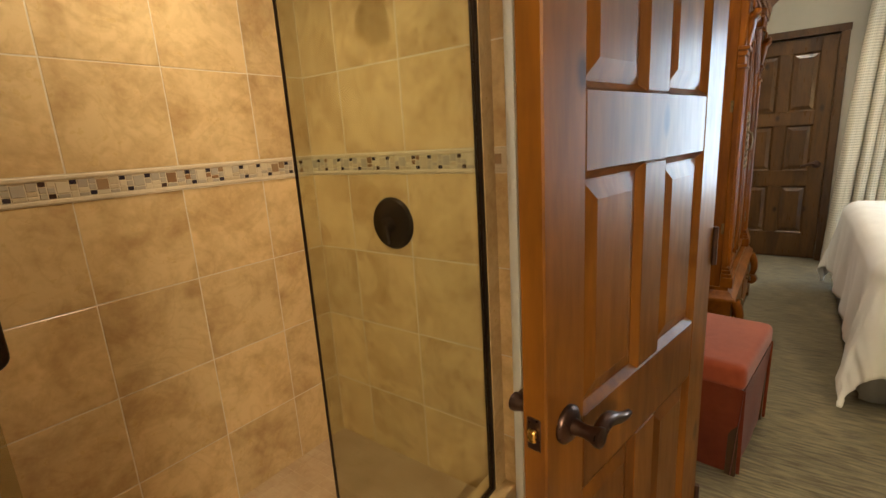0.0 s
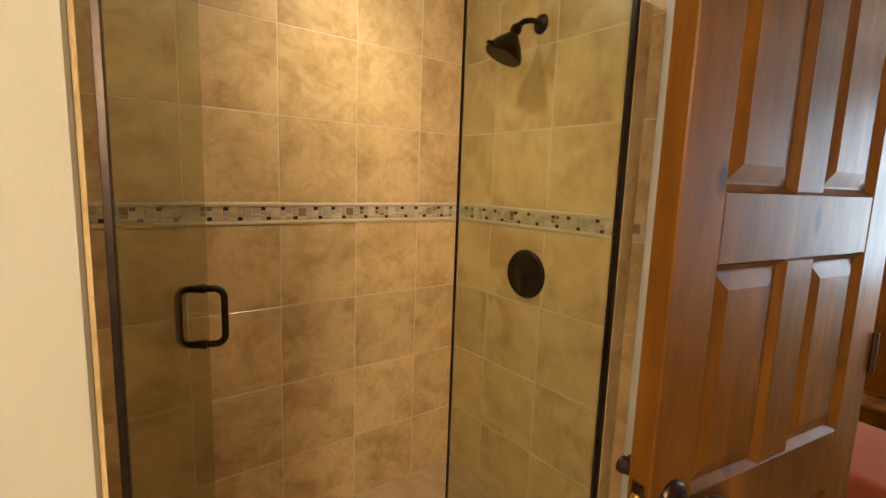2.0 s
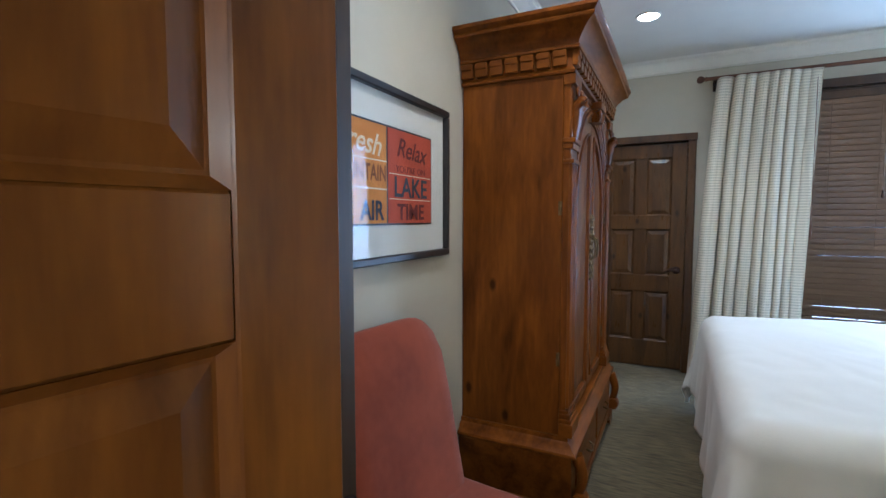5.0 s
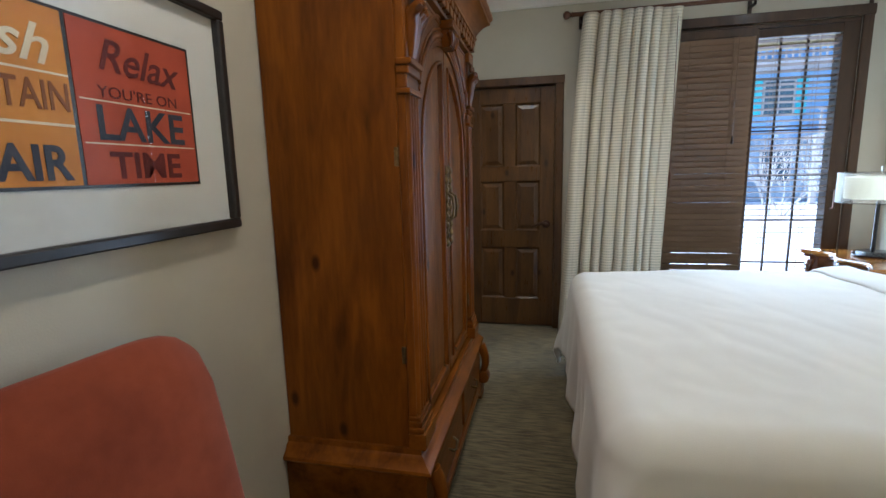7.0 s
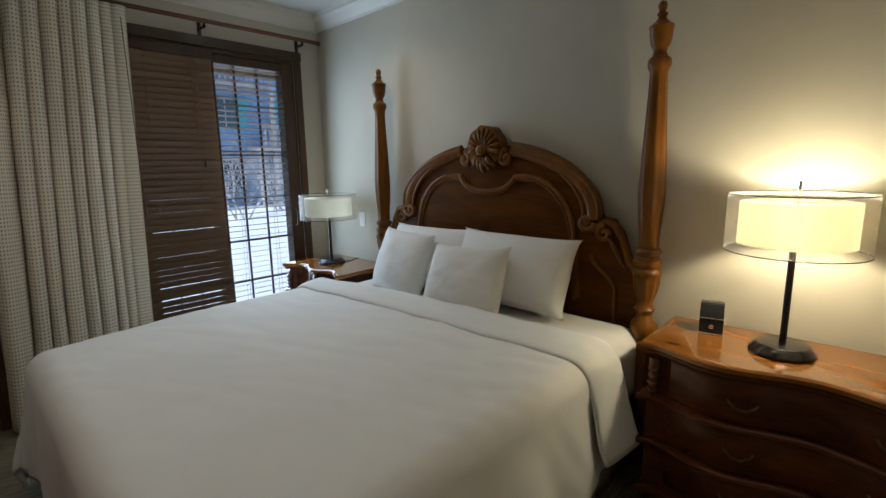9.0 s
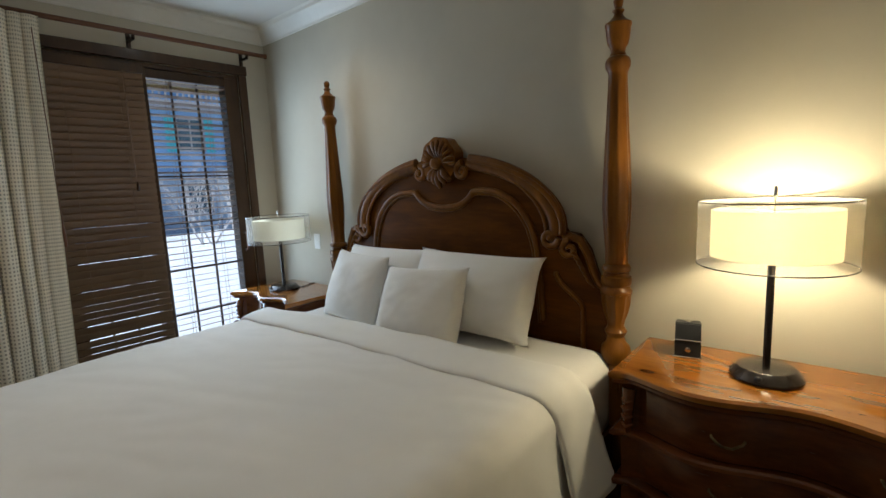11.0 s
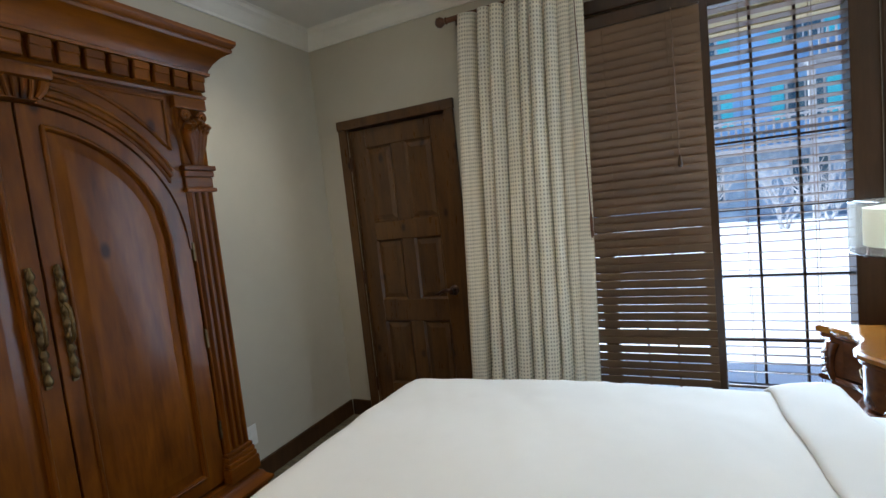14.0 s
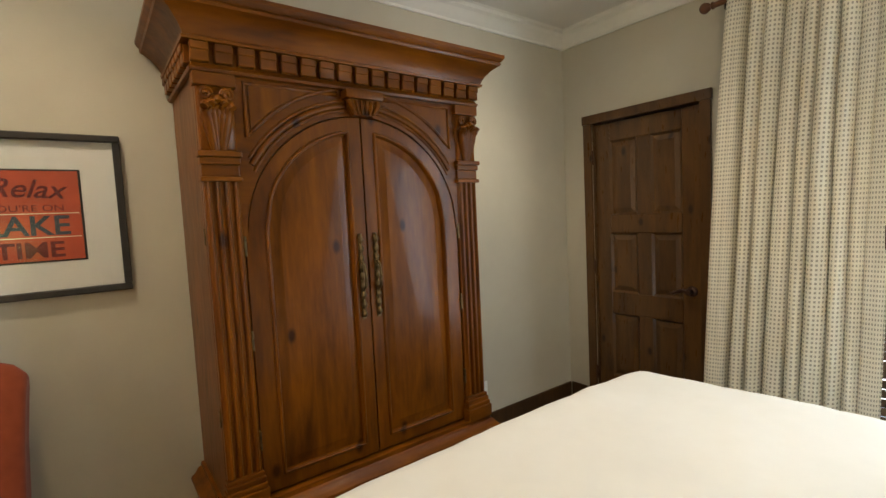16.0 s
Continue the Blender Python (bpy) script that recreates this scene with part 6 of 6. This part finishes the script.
# blue daylight cast and brightness on the lodge are put into both base colours
WALL_BLUE_CAST = mat("lodge_siding_blue_cast", (0.26, 0.44, 0.68), 0.8, var=(0.17, 0.32, 0.54), scale=2, stretch=(0.3, 1, 6))
STONE = mat("lodge_stone_blue_cast", (0.28, 0.36, 0.46), 0.85, var=(0.15, 0.21, 0.29), scale=2.5, bump=0.6, bump_scale=8)
WINDOW_BLUE = mat("far_window_glass", (0.03, 0.07, 0.11), 0.08, scale=1, spec=0.9)
TEAL = mat("teal_shutter", (0.08, 0.52, 0.60), 0.6, var=(0.06, 0.42, 0.5), scale=4)
TIMBER = mat("lodge_timber", (0.44, 0.42, 0.42), 0.8, var=(0.30, 0.28, 0.28), scale=6)
ldg = thing("lodge", "three-storey grey lodge with balconies across the snow", "building", pose(11.0, 27.0, -0.3))
part("wall", cube(-16, 16, 0, 8, 0, 9.2), WALL_BLUE_CAST, ldg)
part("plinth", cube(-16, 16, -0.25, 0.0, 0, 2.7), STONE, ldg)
bm = prism(bmesh.new(), [(-1.4, 9.1), (4.0, 12.0), (9.4, 9.1), (9.4, 9.4), (4.0, 12.4), (-1.4, 9.4)], Matrix(((0, 0, 1, -17), (1, 0, 0, 0), (0, 1, 0, 0), (0, 0, 0, 1))), 34)
part("roof", bm, SNOW, ldg)
wmesh = mesh_of("window", cube(-0.62, 0.62, -0.06, 0.02, 0, 1.5, 0.01), TIMBER)
pmesh = mesh_of("pane", cube(-0.54, -0.03, -0.075, -0.055, 0.07, 1.43), WINDOW_BLUE)
smesh = mesh_of("shutter", cube(-0.20, 0.20, -0.05, 0.0, -0.02, 1.52, 0.01), TEAL)
for fl in range(3):
    for k in range(9):
        x = -14 + 3.4 * k
        w = new("window", wmesh)
        w.parent, w.matrix_basis = ldg, pose(x, -0.26 if fl == 0 else -0.02, 0.8 + 2.9 * fl)
        for dx in (0, 0.57):
            p = new("pane", pmesh)
            p.parent, p.matrix_basis = w, pose(dx, 0, 0)
        if fl:
            for dx in (-0.86, 0.86):
                q = new("shutter", smesh)
                q.parent, q.matrix_basis = w, pose(dx, -0.02, 0)
baluster = mesh_of("baluster", cube(-0.03, 0.03, -0.03, 0.03, 0, 0.95), TIMBER)
for fl, x0 in ((1, -8.0), (1, 0.5), (2, -4.0)):
    bal = part("balcony", cube(x0, x0 + 5.4, -1.5, 0, 2.62 + 2.9 * (fl - 1), 2.80 + 2.9 * (fl - 1)), TIMBER, ldg)
    z = 2.80 + 2.9 * (fl - 1)
    part("handrail", cube(x0, x0 + 5.4, -1.5, -1.42, z + 0.95, z + 1.03), TIMBER, bal)
    for k in range(23):
        o = new("baluster", baluster)
        o.parent, o.matrix_basis = bal, pose(x0 + 0.1 + 0.236 * k, -1.46, z)
    for xx in (x0 + 0.1, x0 + 5.3):
        part("bracket_post", cube(xx - 0.1, xx + 0.1, -1.48, -1.28, 0, z - 0.18), TIMBER, bal)


def shrub(x, y, h, seed):
    rnd = random.Random(seed)
    t = thing("bare_shrub", "bare winter shrub with frosted twigs in the snow", "shrub", pose(x, y, -0.3), group="shrubs before the lodge")
    bm = bmesh.new()

    def branch(p, d, length, r, depth):
        pts = [p]
        for _ in range(4):
            d = (d + Vector((rnd.uniform(-0.25, 0.25), rnd.uniform(-0.25, 0.25), rnd.uniform(-0.02, 0.2)))).normalized()
            pts.append(pts[-1] + d * length / 4)
        tube(bm, pts, [r * (1 - 0.16 * k) for k in range(5)], 5)
        if depth:
            for _ in range(4):
                k = rnd.randint(1, 4)
                branch(pts[k], (d + Vector((rnd.uniform(-0.9, 0.9), rnd.uniform(-0.9, 0.9), rnd.uniform(-0.1, 0.5)))).normalized(), length * 0.62, r * 0.5, depth - 1)

    for _ in range(5):
        branch(Vector((rnd.uniform(-0.2, 0.2), rnd.uniform(-0.2, 0.2), 0)), Vector((rnd.uniform(-0.6, 0.6), rnd.uniform(-0.6, 0.6), 1)).normalized(), h * 0.55, 0.035, 3)
    part("branches", bm, FROST, t)


FROST = mat("frosted_twig", (0.62, 0.62, 0.64), 0.8, var=(0.30, 0.27, 0.25), scale=6)
for i, (x, y, h) in enumerate(((8.2, 20.5, 2.9), (5.6, 22.5, 2.4), (10.8, 23.0, 3.2), (6.9, 24.0, 2.2), (3.6, 23.5, 2.6))):
    shrub(x, y, h, 20 + i)

# ---- wall and floor tiles ----
TILES = {}


def tile(parent, w, h, at):
    """One bevelled tile of width w and height h, in its local x-z plane with its face towards -y."""
    key = (round(w, 4), round(h, 4))
    if key not in TILES:
        bm = bmesh.new()
        g, e, d = 0.0013, 0.0016, 0.008
        a = [bm.verts.new((x, d, z)) for x, z in ((g, g), (w - g, g), (w - g, h - g), (g, h - g))]
        b = [bm.verts.new((x, e, z)) for x, z in ((g, g), (w - g, g), (w - g, h - g), (g, h - g))]
        c = [bm.verts.new((x, 0, z)) for x, z in ((g + e, g + e), (w - g - e, g + e), (w - g - e, h - g - e), (g + e, h - g - e))]
        for p, q in ((a, b), (b, c)):
            for i in range(4):
                bm.faces.new((p[i], p[(i + 1) % 4], q[(i + 1) % 4], q[i]))
        bm.faces.new(c)
        TILES[key] = mesh_of("tile", bm, TILE)
    o = new("tile", TILES[key])
    o.parent = parent
    o.matrix_basis = at @ pose(0, random.uniform(0, 0.0004), 0, random.uniform(-0.12, 0.12), 0, random.uniform(-0.12, 0.12))


ROWS_Z = [0.022, 0.305, 0.61, 0.915, 1.22, None, 1.297, 1.602, 1.907, 2.212, BC]


def tile_wall(parent, cols, place):
    for z0, z1 in zip(ROWS_Z, ROWS_Z[1:]):
        if z0 is None or z1 is None:
            continue
        for c0, c1 in zip(cols, cols[1:]):
            tile(parent, abs(c1 - c0), z1 - z0, place(c0, c1, z0))


back, valve_wall, end_wall = bpy.data.objects["shower_wall_back"], bpy.data.objects["shower_wall_valve"], bpy.data.objects["shower_wall_end"]
# back wall: face towards +x; local x runs along +y, so turned by 90 degrees
tile_wall(back, [SHY, 1.64, 1.945, 2.25, 2.552, 2.848, VY - 0.001], lambda a, b, z: Matrix.Translation((SX, a, z)) @ pose(0, 0, 0, 0, 0, 90))
tile_wall(valve_wall, [SX, -0.652, -0.349, -0.044, 0.057], lambda a, b, z: Matrix.Translation((a, VY - 0.004, z)))
tile_wall(end_wall, [-0.08, -0.30, -0.60, SX], lambda a, b, z: Matrix.Translation((a, SHY, z)) @ pose(0, 0, 0, 0, 0, 180))
# tiled return beside the door hinge
structure("shower_jamb", cube(-0.078, 0.022, 1.6905, 1.698, 0.0, BC), TILE, "tiled return beside the shower door", "trim")


def island_material(name, colours):
    m = bpy.data.materials.new(name)
    m.use_nodes = True
    n, l = m.node_tree.nodes, m.node_tree.links
    g, r = n.new("ShaderNodeNewGeometry"), n.new("ShaderNodeValToRGB")
    r.color_ramp.interpolation = "CONSTANT"
    e = r.color_ramp.elements
    for i, (pos, c) in enumerate(colours):
        q = e[i] if i < 2 else e.new(pos)
        q.position, q.color = pos, (*c, 1)
    l.new(g.outputs["Random Per Island"], r.inputs[0])
    b = n["Principled BSDF"]
    b.inputs["Roughness"].default_value = 0.25
    l.new(r.outputs[0], b.inputs["Base Color"])
    return m


MOSAIC = island_material("mosaic_mix", [(0.0, (0.50, 0.40, 0.26)), (0.22, (0.42, 0.36, 0.27)), (0.40, (0.24, 0.13, 0.06)), (0.46, (0.40, 0.34, 0.26)), (0.66, (0.60, 0.50, 0.34)), (0.93, (0.30, 0.19, 0.10))])
DARK_MOSAIC = island_material("dark_mosaic", [(0.0, (0.03, 0.022, 0.03)), (0.7, (0.06, 0.03, 0.02))])
BAND_STONE = mat("band_stone", (0.64, 0.53, 0.36), 0.5, var=(0.54, 0.43, 0.28), scale=12)


def listello(parent, length, at, seed):
    """The mosaic border: a pale strip with two pencil edges, set with small stone and dark glass pieces."""
    rnd = random.Random(seed)
    base = part("border_strip", cube(0, length, -0.0004, 0.008, 1.2215, 1.2955), BAND_STONE, parent, at=at)
    for z in (1.2215, 1.2845):
        part("pencil_edge", cube(0, length, -0.0035, 0.002, z, z + 0.011, 0.0015), BAND_STONE, base)
    light, dark = bmesh.new(), bmesh.new()

    def piece(bm, x0, x1, z0, z1):
        vs = [bm.verts.new(v) for v in ((x0, 0.0, z0), (x1, 0.0, z0), (x1, 0.0, z1), (x0, 0.0, z1))]
        i = 0.0012
        ws = [bm.verts.new(v) for v in ((x0 + i, -0.0018, z0 + i), (x1 - i, -0.0018, z0 + i), (x1 - i, -0.0018, z1 - i), (x0 + i, -0.0018, z1 - i))]
        for k in range(4):
            bm.faces.new((vs[k], vs[(k + 1) % 4], ws[(k + 1) % 4], ws[k]))
        bm.faces.new(ws)

    x, k = 0.003, 0
    z0, z1 = 1.235, 1.282
    while x < length - 0.045:
        kind = (0, 1, 2, 3, 0, 2, 1, 3)[k % 8]
        k += 1
        if kind == 0:                    # a large stone with slips over and under
            piece(light, x, x + 0.030, z0 + 0.012, z1 - 0.004)
            piece(light, x, x + 0.030, z0, z0 + 0.010)
            x += 0.032
        elif kind == 1:                  # dark chip above, two slips under
            piece(dark, x, x + 0.017, z1 - 0.013, z1)
            piece(light, x, x + 0.017, z0 + 0.017, z1 - 0.015)
            piece(light, x, x + 0.017, z0, z0 + 0.015)
            x += 0.019
        elif kind == 2:
            piece(light, x, x + 0.024, z0 + 0.024, z1)
            piece(light, x, x + 0.024, z0 + 0.011, z0 + 0.022)
            piece(light, x, x + 0.024, z0, z0 + 0.009)
            x += 0.026
        else:                            # dark chip below
            piece(light, x, x + 0.017, z0 + 0.032, z1)
            piece(light, x, x + 0.017, z0 + 0.015, z0 + 0.030)
            piece(dark, x, x + 0.017, z0, z0 + 0.013)
            x += 0.019
    tagged(part("mosaic", light, MOSAIC, base), kind="stuff")
    tagged(part("dark_mosaic", dark, DARK_MOSAIC, base), kind="stuff")


listello(back, VY - SHY, Matrix.Translation((SX, SHY, 0)) @ pose(0, 0, 0, 0, 0, 90), 1)
listello(valve_wall, 0.057 - SX, Matrix.Translation((SX, VY - 0.004, 0)), 2)
listello(end_wall, -0.08 - SX, Matrix.Translation((-0.08, SHY, 0)) @ pose(0, 0, 0, 0, 0, 180), 3)

FLOOR_MOSAIC = mat("floor_mosaic", (0.52, 0.38, 0.22), 0.45, var=(0.38, 0.25, 0.13), scale=7, bump=0.08)
verts, faces = [], []
rnd = random.Random(4)
y = SHY
while y < VY - 0.02:
    x = SX
    while x < -0.075:
        x1, y1, g = min(x + 0.0502, -0.056), min(y + 0.0502, VY - 0.002), 0.0011
        z = 0.0262 + rnd.uniform(-0.0004, 0.0004)
        n0 = len(verts)
        verts += [(x + g, y + g, 0.0215), (x1 - g, y + g, 0.0215), (x1 - g, y1 - g, 0.0215), (x + g, y1 - g, 0.0215),
                  (x + 2 * g, y + 2 * g, z), (x1 - 2 * g, y + 2 * g, z), (x1 - 2 * g, y1 - 2 * g, z), (x + 2 * g, y1 - 2 * g, z)]
        faces += [tuple(n0 + i for i in q) for q in ((4, 5, 6, 7), (0, 1, 5, 4), (1, 2, 6, 5), (2, 3, 7, 6), (3, 0, 4, 7))]
        x += 0.0505
    y += 0.0505
me = bpy.data.meshes.new("floor_mosaic")
me.from_pydata(verts, [], faces)
me.materials.append(FLOOR_MOSAIC)
fm = new("floor_mosaic", me)
fm.parent = bpy.data.objects["shower_floor"]
tagged(fm, kind="stuff")
